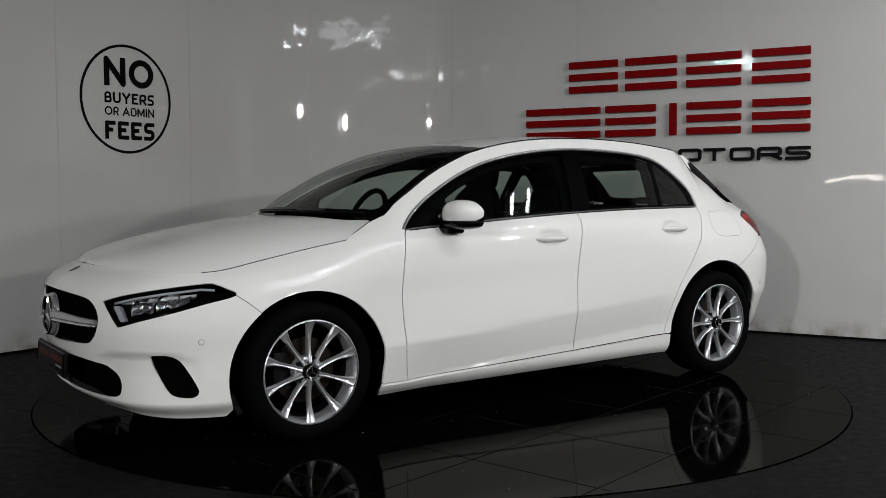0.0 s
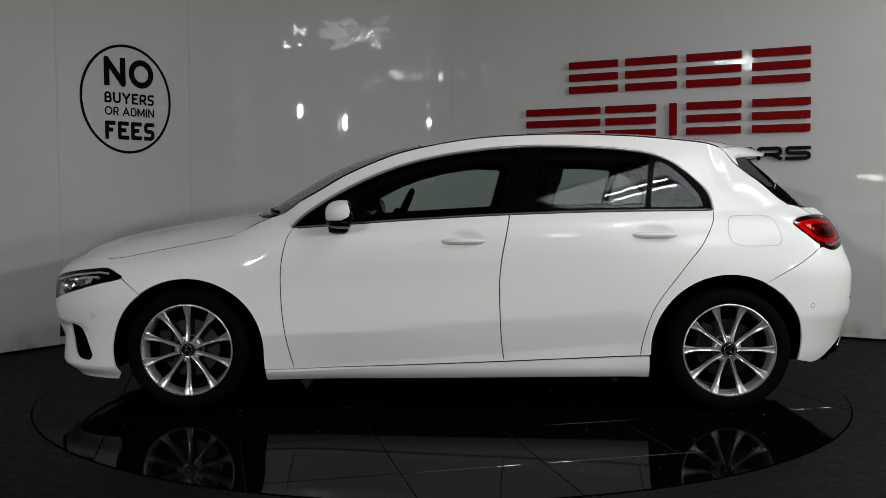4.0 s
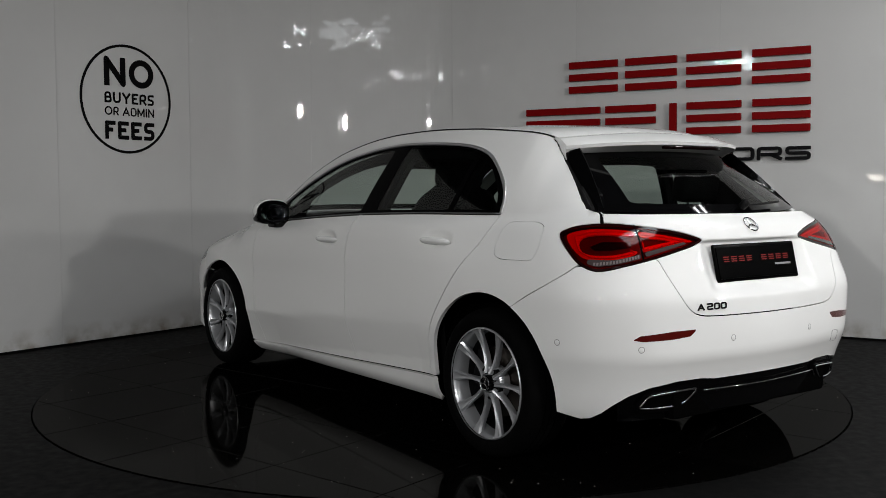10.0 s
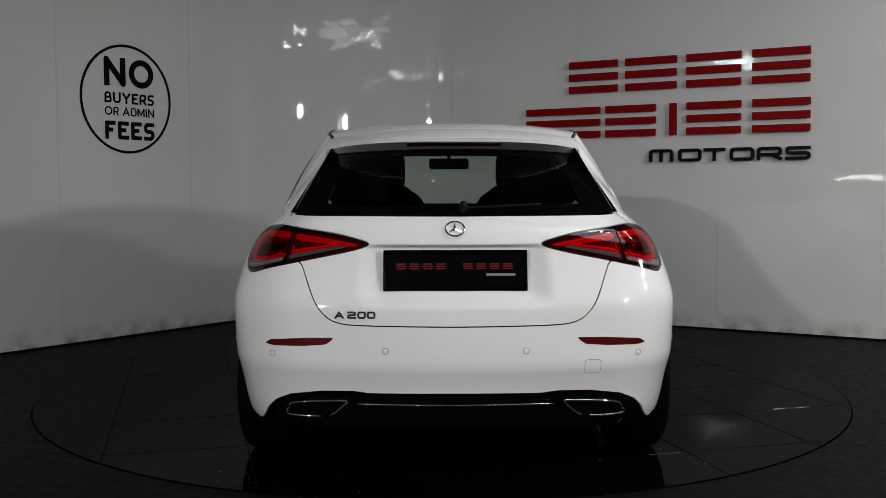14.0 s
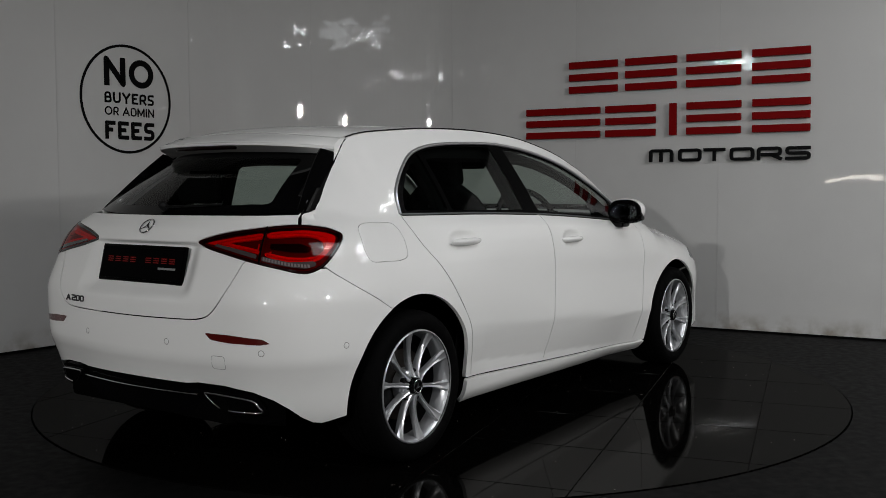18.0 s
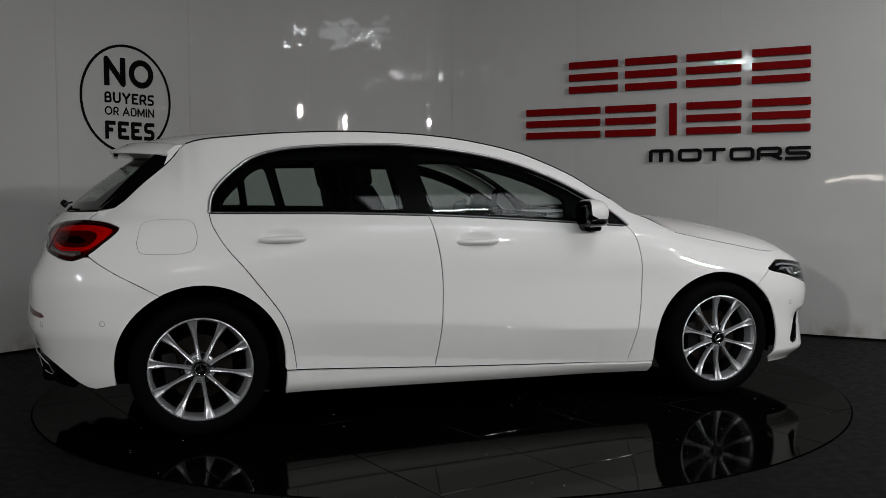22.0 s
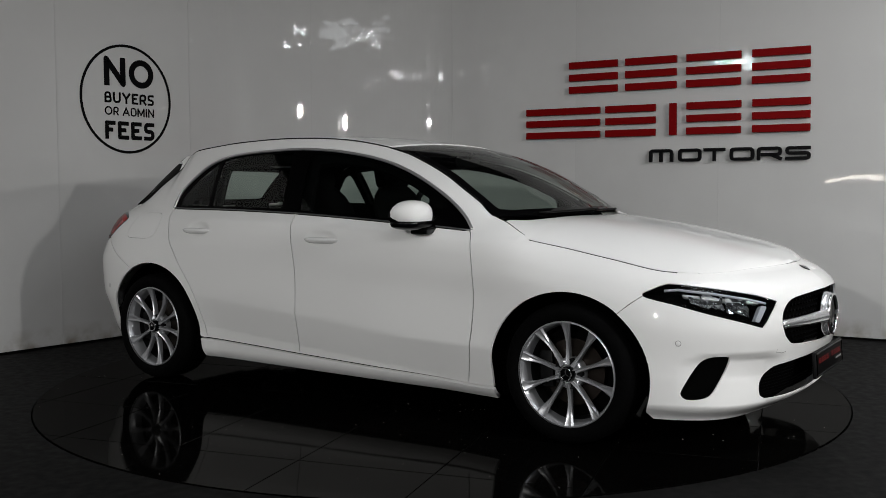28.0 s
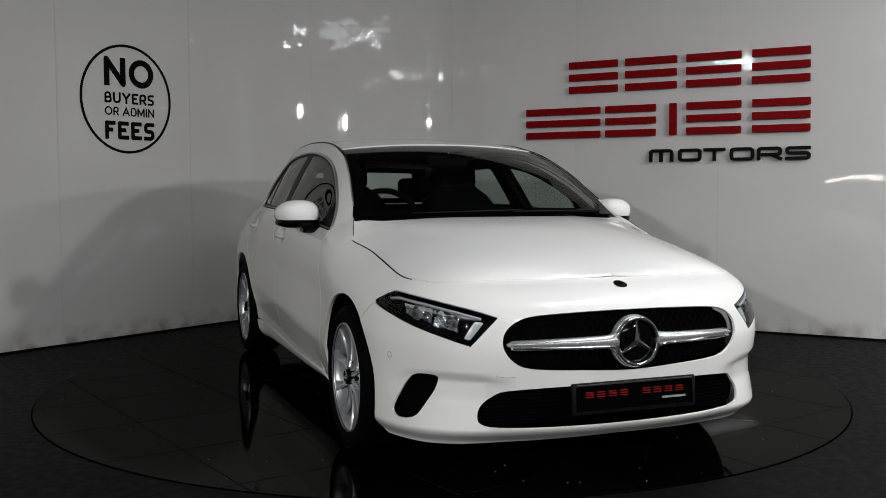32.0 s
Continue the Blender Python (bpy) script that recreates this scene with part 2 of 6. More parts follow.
# how far the skin lies inside the outline at ten heights between sill and upper edge, from nose to tail
U_ROWS = (0, .1, .27, .31, .38, .6, .75, .85, .93, 1)
INSETS = {
    0.00: (0.140, 0.060, 0.0422, 0.0349, 0.0207, 0.000, 0.006, 0.026, 0.075, 0.160),
    0.46: (0.130, 0.050, 0.0359, 0.0307, 0.0207, 0.000, 0.010, 0.034, 0.088, 0.175),
    0.90: (0.060, 0.002, 0.0040, 0.0070, 0.0090, 0.000, 0.012, 0.034, 0.066, 0.120),
    a_of_x(1.37): (0.050, 0.022, 0.0051, 0.0033, 0.0009, 0.000, 0.012, 0.040, 0.085, 0.150),
    a_of_x(0.90): (0.052, 0.036, 0.0075, 0.002, 0.004, 0.007, 0.000, 0.006, 0.024, 0.070),
    a_of_x(0.00): (0.048, 0.032, 0.0110, 0.0080, 0.0035, 0.005, 0.000, 0.004, 0.020, 0.067),
    a_of_x(-0.70): (0.048, 0.032, 0.0150, 0.0110, 0.0060, 0.001, 0.001, 0.010, 0.036, 0.095),
    a_of_x(-1.37): (0.052, 0.020, 0.0051, 0.0033, 0.0009, 0.007, 0.030, 0.072, 0.110, 0.160),
    a_rear(0.775): (0.150, 0.090, 0.0440, 0.0320, 0.0130, 0.003, 0.040, 0.074, 0.128, 0.225),
    a_rear(0.45): (0.110, 0.070, 0.0380, 0.0260, 0.0070, 0.010, 0.058, 0.092, 0.126, 0.187),
    A_END: (0.085, 0.050, 0.0320, 0.0210, 0.0040, 0.020, 0.080, 0.100, 0.128, 0.196)}
INSET_ROWS = [gentle(list(INSETS), [v[i] for v in INSETS.values()]) for i in range(10)]
TOP = {0: .775, .46: .773, a_front(.775): .765, a_of_x(1.8): .771, a_of_x(1.518): .817, a_of_x(1.288): .859, a_of_x(1.145): .886,
       a_of_x(1.06): .905, a_of_x(.95): .915, a_of_x(.83): .926, a_of_x(.5): .950, a_of_x(.143): .973, a_of_x(-.27): .994,
       a_of_x(-.83): 1.009, a_of_x(-1.3): 1.013, a_of_x(-1.75): 1.025, a_rear(.45): 1.022, A_END: 1.02}
z_top = gentle(list(TOP), list(TOP.values()))
# the roof rail: from the bonnet's rear corner over the roof and down the rear window's side
RAIL = ((-1.79, 1.030, .640), (-1.72, 1.062, .625), (-1.60, 1.155, .580), (-1.466, 1.262, .530), (-1.40, 1.335, .520), (-1.32, 1.360, .540),
        (-1.176, 1.377, .552), (-.88, 1.400, .565), (-.56, 1.409, .572), (-.29, 1.402, .575), (-.088, 1.386, .578), (.147, 1.348, .588),
        (.309, 1.309, .600), (.382, 1.283, .610), (.589, 1.191, .645), (.692, 1.129, .665), (.811, 1.058, .690), (.90, .995, .714),
        (.987, .962, .735), (1.06, .925, .758), (1.12, .898, .772))
rail_z = gentle([r[0] for r in RAIL], [r[1] for r in RAIL])
rail_y = gentle([r[0] for r in RAIL], [r[2] for r in RAIL])


def skin(a, z):
    """Points of the skin (left half) at the place a along the plan outline and the height z."""
    a, z = np.asarray(a, float), np.asarray(z, float)
    aa = np.abs(a)
    x, y = plan_x(aa), plan_y(aa)
    e = 1e-3
    tx, ty = plan_x(aa + e) - plan_x(aa - e), plan_y(aa + e) - plan_y(aa - e)
    s = np.hypot(tx, ty)
    nx, ny = ty / s, -tx / s
    zt = z_top(aa)
    u = (np.minimum(z, zt) - Z_LOW) / (zt - Z_LOW)
    rows = np.stack([f(aa) for f in INSET_ROWS])
    h = np.diff(U_ROWS).reshape(-1, *[1] * aa.ndim)
    d = np.diff(rows, axis=0) / h
    m = np.concatenate([d[:1], np.zeros_like(d[:-1]), d[-1:]])
    w1, w2 = 2 * h[1:] + h[:-1], h[1:] + 2 * h[:-1]
    same = d[:-1] * d[1:] > 0
    safe = np.where(same, d[:-1], 1), np.where(same, d[1:], 1)
    m[1:-1] = np.where(same, (w1 + w2) / (w1 / safe[0] + w2 / safe[1]), 0)
    i = np.clip(np.searchsorted(U_ROWS, u) - 1, 0, 8)
    pick = lambda q, k: np.take_along_axis(q, k[None], 0)[0]
    hh = np.diff(U_ROWS)[i]
    t = (u - np.array(U_ROWS)[i]) / hh
    inset = (pick(rows, i) * (2 * t ** 3 - 3 * t ** 2 + 1) + pick(m, i) * hh * (t ** 3 - 2 * t ** 2 + t)
             + pick(rows, i + 1) * (3 * t ** 2 - 2 * t ** 3) + pick(m, i + 1) * hh * (t ** 3 - t ** 2))
    # below a line that rises rearward over the doors the side turns under
    below = .445 - .078 * x - z
    tuck = np.clip(.5 * (below + np.sqrt(below ** 2 + .012 ** 2)) - .0005, 0, .17)
    inset = inset + .17 * tuck * np.clip((1.0 - x) / .35, 0, 1) * np.clip((x + 1.25) / .4, 0, 1)
    px, py = x - nx * inset, y - ny * inset
    # above the belt the side leans in towards the rail
    zr, yr = rail_z(x), rail_y(x)
    v = np.clip((z - zt) / np.maximum(zr - zt, .004), 0, 1.05)
    above = (z > zt) & (x < 1.12) & (x > -1.79)
    py = np.where(above, py + (yr - py) * v + .05 * v * (1 - v) * np.clip((zr - zt) / .2, 0, 1), py)
    return np.stack([px, py * np.where(a < 0, -1, 1), z], -1)


BONNET_MID = smooth((1.0, 1.12, 1.30, 1.465, 1.761, 1.96, 2.10), (.993, .987, .968, .944, .888, .836, .783))
EDGE = skin(np.linspace(0, a_of_x(1.12), 400), z_top(np.linspace(0, a_of_x(1.12), 400)))
# behind, it follows the wing's own rim up to the windscreen's corner
RIM_X = np.linspace(1.10, .90, 41)
RIM = skin(a_of_x(RIM_X), np.maximum(rail_z(RIM_X), z_top(a_of_x(RIM_X))))
RIM = RIM[RIM[:, 0] < EDGE[-1, 0] - .004]
EDGE_X, EDGE_Y, EDGE_Z = [np.concatenate([EDGE[:, i], RIM[:, i]]) for i in range(3)]


def bonnet(x, y):
    """The bonnet meets the wings and the nose at their upper edge."""
    x, y = np.asarray(x, float), np.asarray(y, float)
    ye, ze = np.interp(-x, -EDGE_X, EDGE_Y), np.interp(-x, -EDGE_X, EDGE_Z)
    mid = BONNET_MID(x)
    r = np.minimum(np.abs(y) / np.maximum(ye, .02), 1.05)
    return np.stack([x, y, mid - (mid - ze) * r ** 3.8], -1)


# canopy: windscreen and roof between the two rails; its middle lies ahead of the rails and above them
LEAD = gentle((-1.46, -1.3, -1.0, -.3, .0, .2, .5, .9), (-.20, -.12, -.05, 0, .03, .07, .13, .17))
RISE = gentle((-1.46, -1.2, -.6, 0, .2, .5, .9), (.030, .034, .031, .030, .031, .026, .012))


def canopy(x, q):
    """x: place along the rail; q: -1 (right) to 1 (left)."""
    x, q = np.asarray(x, float), np.asarray(q, float)
    b = 1 - np.abs(q) ** 2.3
    return np.stack([x + LEAD(x) * b, rail_y(x) * q, rail_z(x) + RISE(x) * b], -1)


def rear_glass(u, q):
    """u: 0 at the lower edge to 1 under the spoiler; q: -1 to 1."""
    u, q = np.asarray(u, float), np.asarray(q, float)
    b = 1 - np.abs(q) ** 2.2
    x = -1.772 + .335 * u - (.175 - .01 * u) * b - .02 * 4 * u * (1 - u)
    return np.stack([x, q * (.632 - .11 * u), 1.034 - .014 * b + (.236 + .03 * b) * u], -1)


from mathutils import geometry

# ---- mesh helpers ----
def mesh_of(name, verts, faces, mat, smooth_it=True):
    me = bpy.data.meshes.new(name)
    me.from_pydata([tuple(v) for v in verts], [], [tuple(f) for f in faces])
    me.materials.append(mat)
    if smooth_it:
        me.polygons.foreach_set("use_smooth", [True] * len(me.polygons))
    me.update()
    return me


def part(name, me, parent=None, label="", m=None):
    ob = new(name, me)
    ob.parent = parent
    if m is not None:
        ob.matrix_basis = m
    if label:
        ob["label"] = label
    return ob


def bm_mesh(name, bm, mat, sharp=35):
    """A finished bmesh as a mesh, smooth but for edges sharper than that many degrees."""
    bmesh.ops.recalc_face_normals(bm, faces=bm.faces[:])
    for f in bm.faces:
        f.smooth = True
    for e in bm.edges:
        e.smooth = len(e.link_faces) == 2 and e.calc_face_angle(0) < radians(sharp)
    me = bpy.data.meshes.new(name)
    bm.to_mesh(me)
    bm.free()
    me.materials.append(mat)
    return me


def box_bm(size, at=(0, 0, 0), bevel=0.0, segments=2, bm=None, turn=None):
    own = bmesh.new()
    bmesh.ops.create_cube(own, size=1, matrix=Matrix.Diagonal((*size, 1)))
    if bevel:
        bmesh.ops.bevel(own, geom=own.edges[:], offset=bevel, segments=segments, profile=.6, affect="EDGES")
    m = Matrix.Translation(at) @ (turn if turn is not None else Matrix())
    bmesh.ops.transform(own, matrix=m, verts=own.verts[:])
    if bm is None:
        return own
    me = bpy.data.meshes.new("tmp")
    own.to_mesh(me)
    own.free()
    bm.from_mesh(me)
    bpy.data.meshes.remove(me)
    return bm


def lathe(profile, steps=64, axis="Y"):
    """Rings turned about the Y axis: profile of (radius, along)."""
    verts, faces, n = [], [], len(profile)
    for i in range(steps):
        c, s = math.cos(2 * math.pi * i / steps), math.sin(2 * math.pi * i / steps)
        verts += [(r * c, y, r * s) for r, y in profile]
    for i in range(steps):
        j = (i + 1) % steps
        faces += [(i * n + k, i * n + k + 1, j * n + k + 1, j * n + k) for k in range(n - 1)]
    return verts, faces


def tube(points, radius, sides=8, closed=False, flat=1.0):
    """A round bar along points."""
    p = [Vector(v) for v in points]
    n, verts, faces = len(p), [], []
    for i in range(n):
        if closed:
            d = p[(i + 1) % n] - p[i - 1]
        else:
            d = p[min(i + 1, n - 1)] - p[max(i - 1, 0)]
        d.normalize()
        side = d.cross(Vector((0, 0, 1)))
        if side.length < 1e-4:
            side = Vector((1, 0, 0))
        side.normalize()
        up = side.cross(d)
        verts += [p[i] + radius * (math.cos(2 * math.pi * k / sides) * side + flat * math.sin(2 * math.pi * k / sides) * up) for k in range(sides)]
    for i in range(n if closed else n - 1):
        j = (i + 1) % n
        faces += [(i * sides + k, i * sides + (k + 1) % sides, j * sides + (k + 1) % sides, j * sides + k) for k in range(sides)]
    if not closed:
        faces += [tuple(range(sides - 1, -1, -1)), tuple(range((n - 1) * sides, n * sides))]
    return verts, faces


def dense(line, step=.02):
    """More points along an outline, closed."""
    out = []
    for i, a in enumerate(line):
        b = line[(i + 1) % len(line)]
        k = max(1, int(math.hypot(b[0] - a[0], b[1] - a[1]) / step))
        out += [(a[0] + (b[0] - a[0]) * j / k, a[1] + (b[1] - a[1]) * j / k) for j in range(k)]
    return out


def rounded(line, radius, steps=5):
    """An outline with its corners rounded off."""
    out, n = [], len(line)
    for i in range(n):
        p, a, b = np.array(line[i], float), np.array(line[i - 1], float), np.array(line[(i + 1) % n], float)
        r = min(radius, np.linalg.norm(a - p) * .45, np.linalg.norm(b - p) * .45)
        u, v = p + (a - p) / np.linalg.norm(a - p) * r, p + (b - p) / np.linalg.norm(b - p) * r
        out += [tuple((1 - t) ** 2 * u + 2 * t * (1 - t) * p + t * t * v) for t in np.linspace(0, 1, steps)]
    return out


def flowing(line, per=6):
    """A closed curve through the points."""
    p, out = np.array(line, float), []
    n = len(p)
    for i in range(n):
        a, b, c, d = p[i - 1], p[i], p[(i + 1) % n], p[(i + 2) % n]
        out += [tuple(.5 * (2 * b + (c - a) * t + (2 * a - 5 * b + 4 * c - d) * t * t + (3 * b - a - 3 * c + d) * t ** 3)) for t in np.arange(per) / per]
    return out


def inside(poly, pts):
    px, py = np.array(poly, float).T
    x, y = pts[:, 0][:, None], pts[:, 1][:, None]
    qx, qy = np.roll(px, -1), np.roll(py, -1)
    cross = ((py > y) != (qy > y)) & (x < (qx - px) * (y - py) / np.where(qy == py, 1e-12, qy - py) + px)
    return cross.sum(1) % 2 == 1


def sheet(name, outline, surface, mat, holes=(), step=.03, fold=.018, lift=0.0, edge=.02, out=(0, 0, .55)):
    """A panel of a curved surface: outline and holes are 2D curves in the surface's own coordinates, its edges folded in by fold."""
    loops = [dense(outline, edge)] + [dense(h, edge) for h in holes]
    pts, edges = [], []
    for lp in loops:
        k = len(pts)
        pts += lp
        edges += [(k + i, k + (i + 1) % len(lp)) for i in range(len(lp))]
    rim = np.array(pts)
    lo, hi = rim.min(0), rim.max(0)
    gx, gy = np.meshgrid(np.arange(lo[0] + step / 2, hi[0], step), np.arange(lo[1] + step / 2, hi[1], step), indexing="ij")
    gx = gx + (np.arange(gx.shape[1]) % 2)[None] * step * .5
    grid = np.stack([gx.ravel(), gy.ravel()], -1)
    keep = inside(loops[0], grid)
    for h in loops[1:]:
        keep &= ~inside(h, grid)
    grid = grid[keep]
    if len(grid):
        near = np.concatenate([np.sqrt(((g[:, None] - rim[None]) ** 2).sum(-1)).min(1) for g in np.array_split(grid, max(1, len(grid) // 400))])
        grid = grid[near > edge * .55]
    from_2d = [Vector(p) for p in pts] + [Vector(p) for p in grid]
    v2, _, faces, _, _, _ = geometry.delaunay_2d_cdt(from_2d, edges, [], 0, 1e-6)
    v2 = np.array([tuple(v) for v in v2])
    mids = np.array([v2[list(f)].mean(0) for f in faces])
    good = inside(loops[0], mids)
    for h in loops[1:]:
        good &= ~inside(h, mids)
    faces = [tuple(f) for f, g in zip(faces, good) if g]
    e = .002
    p = surface(v2[:, 0], v2[:, 1])
    du = surface(v2[:, 0] + e, v2[:, 1]) - surface(v2[:, 0] - e, v2[:, 1])
    dv = surface(v2[:, 0], v2[:, 1] + e) - surface(v2[:, 0], v2[:, 1] - e)
    nrm = np.cross(du, dv)
    nrm /= np.maximum(np.linalg.norm(nrm, axis=1), 1e-9)[:, None]
    flip = -1 if (nrm * (p - np.array(out))).sum() < 0 else 1
    nrm = nrm * flip
    p = p + nrm * lift
    if flip < 0:
        faces = [f[::-1] for f in faces]
    verts = [tuple(v) for v in p]
    if fold:
        count = {}
        for f in faces:
            for i in range(3):
                count[(f[i], f[(i + 1) % 3])] = 1
        open_edges = [k for k in count if (k[1], k[0]) not in count]
        ring = {}
        for i, j in open_edges:
            for k in (i, j):
                if k not in ring:
                    ring[k] = (len(verts), len(verts) + 1)
                    verts += [tuple(p[k]), tuple(p[k] - nrm[k] * fold)]
        faces += [(ring[j][0], ring[i][0], ring[i][1], ring[j][1]) for i, j in open_edges]
    me = mesh_of(name, verts, faces, mat)
    normals = np.zeros((len(verts), 3))
    normals[:len(p)] = nrm
    if fold:
        for i, j in open_edges:
            n = np.cross(p[i] - p[j], nrm[i])
            n /= max(np.linalg.norm(n), 1e-9)
            for k in (*ring[i], *ring[j]):
                normals[k] -= n
        size = np.linalg.norm(normals, axis=1)
        normals[size > 0] /= size[size > 0][:, None]
    me.normals_split_custom_set_from_vertices([tuple(n) for n in normals])
    return me


def gapped(outline, by):
    """An outline drawn in by a small distance (anticlockwise or clockwise alike)."""
    p = np.array(outline, float)
    a, b = np.roll(p, 1, 0), np.roll(p, -1, 0)
    t = b - a
    t /= np.maximum(np.linalg.norm(t, axis=1), 1e-9)[:, None]
    area = (p[:, 0] * np.roll(p[:, 1], -1) - np.roll(p[:, 0], -1) * p[:, 1]).sum()
    n = np.stack([-t[:, 1], t[:, 0]], -1) * (1 if area > 0 else -1)
    return [tuple(q) for q in p + n * by]


def mirrored(me, name):
    """The same mesh on the other side of the car's middle."""
    other = me.copy()
    other.name = name
    normals = [tuple((c.vector.x, -c.vector.y, c.vector.z)) for c in me.vertex_normals]
    other.transform(Matrix.Diagonal((1, -1, 1, 1)))
    other.flip_normals()
    other.normals_split_custom_set_from_vertices(normals)
    return other


def stand(surface, u, v, lift=0.0):
    """A pose on a surface: y outwards, z up along it."""
    u, v, e = np.array([float(u)]), np.array([float(v)]), .004
    p = surface(u, v)[0]
    n = np.cross(surface(u + e, v)[0] - surface(u - e, v)[0], surface(u, v + e)[0] - surface(u, v - e)[0])
    n /= np.linalg.norm(n)
    if n @ (p - np.array((0, 0, .55))) < 0:
        n = -n
    y = Vector(n)
    x = y.cross(Vector((0, 0, 1))).normalized()
    z = x.cross(y)
    m = Matrix((x, y, z)).transposed().to_4x4()
    m.translation = Vector(p) + y * lift
    return m


def line_on(surface, pts, lift=0.0):
    """Points of a surface along a 2D line, raised by lift."""
    return [stand(surface, u, v, lift).translation for u, v in pts]


# ---- the hall ----
RIGHT_AT, RIGHT_WAY = Vector((2.194, 2.003, 0)), Vector((.8734, -.4871, 0))
LEFT_AT, LEFT_WAY = Vector((-2.039, 2.213, 0)), Vector((-.6052, -.7961, 0))
TABLE_R = 2.232


def wall_line():
    """Plan of the wall behind the turntable: straight, a wide round corner, straight."""
    left = [LEFT_AT + LEFT_WAY * s for s in (4.75, 4.15, 3.55, 2.95, 2.36, 1.76, 1.165, .6, .3)]
    right = [RIGHT_AT + RIGHT_WAY * s for s in (-2.1, -1.8, -1.2, -.6, 0, .6, 1.2, 1.8, 2.4, 3.0, 3.6, 4.8)]
    mid = [LEFT_AT, Vector((-1.80, 2.525, 0)), Vector((-1.50, 2.79, 0)), Vector((-1.16, 3.00, 0)), Vector((-.80, 3.14, 0)), Vector((-.42, 3.225, 0)), RIGHT_AT + RIGHT_WAY * -2.4]
    return left + mid + right


def build_walls():
    pts = wall_line()
    run = np.concatenate([[0], np.cumsum([(b - a).length for a, b in zip(pts, pts[1:])])])
    fx, fy = gentle(run, [p.x for p in pts]), smooth(run, [p.y for p in pts])
    fx = smooth(run, [p.x for p in pts])
    seams = [run[i] for i in (0, 2, 4, 6, 9, 12, 15, 18, 20, 22, 24, 26, 27)]
    wall = tagged(new("wall_back"), "curved wall of glossy white sheets behind the turntable", "wall", kind="structure")

    def strip(lo, hi, z0, z1, off, thick):
        n = max(2, int((hi - lo) / .04))
        s = np.linspace(lo, hi, n + 1)
        x, y = fx(s), fy(s)
        tx, ty = fx(s + .01) - fx(s - .01), fy(s + .01) - fy(s - .01)
        k = np.hypot(tx, ty)
        nx, ny = ty / k, -tx / k  # towards the turntable
        verts, faces = [], []
        for i in range(n + 1):
            for d in (off, off - thick):
                verts += [(x[i] + nx[i] * d, y[i] + ny[i] * d, z0), (x[i] + nx[i] * d, y[i] + ny[i] * d, z1)]
        for i in range(n):
            a, b = 4 * i, 4 * i + 4
            faces += [(a, b, b + 1, a + 1), (a + 2, a + 3, b + 3, b + 2), (a + 1, b + 1, b + 3, a + 3), (a, a + 2, b + 2, b)]
        faces += [(0, 1, 3, 2), (4 * n, 4 * n + 2, 4 * n + 3, 4 * n + 1)]
        return verts, faces
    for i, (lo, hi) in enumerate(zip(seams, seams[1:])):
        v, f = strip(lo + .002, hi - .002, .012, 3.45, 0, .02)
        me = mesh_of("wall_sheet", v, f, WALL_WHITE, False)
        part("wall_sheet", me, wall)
    for s in seams[1:-1]:
        v, f = strip(s - .0045, s + .0045, .012, 3.45, .0018, .0015)
        part("joint_strip", mesh_of("joint_strip", v, f, STRIP, False), wall)
    v, f = strip(seams[0], seams[-1], 0, 3.5, -.024, .10)
    part("wall_core", mesh_of("wall_core", v, f, BACK_WALL, False), wall)
    v, f = strip(seams[0], seams[-1], .0, .012, .002, .03)
    part("floor_bead", mesh_of("floor_bead", v, f, TILE_GROUND, False), wall)


def wall_slab(name, a, b, z1, label):
    a, b = Vector(a), Vector(b)
    d = b - a
    bm = box_bm((d.length, .12, z1), (0, 0, z1 / 2))
    ob = tagged(new(name, bm_mesh(name, bm, BACK_WALL)), label, "wall", kind="structure")
    ob.matrix_world = Matrix.Translation(((a.x + b.x) / 2, (a.y + b.y) / 2, 0)) @ Matrix.Rotation(math.atan2(d.y, d.x), 4, "Z")


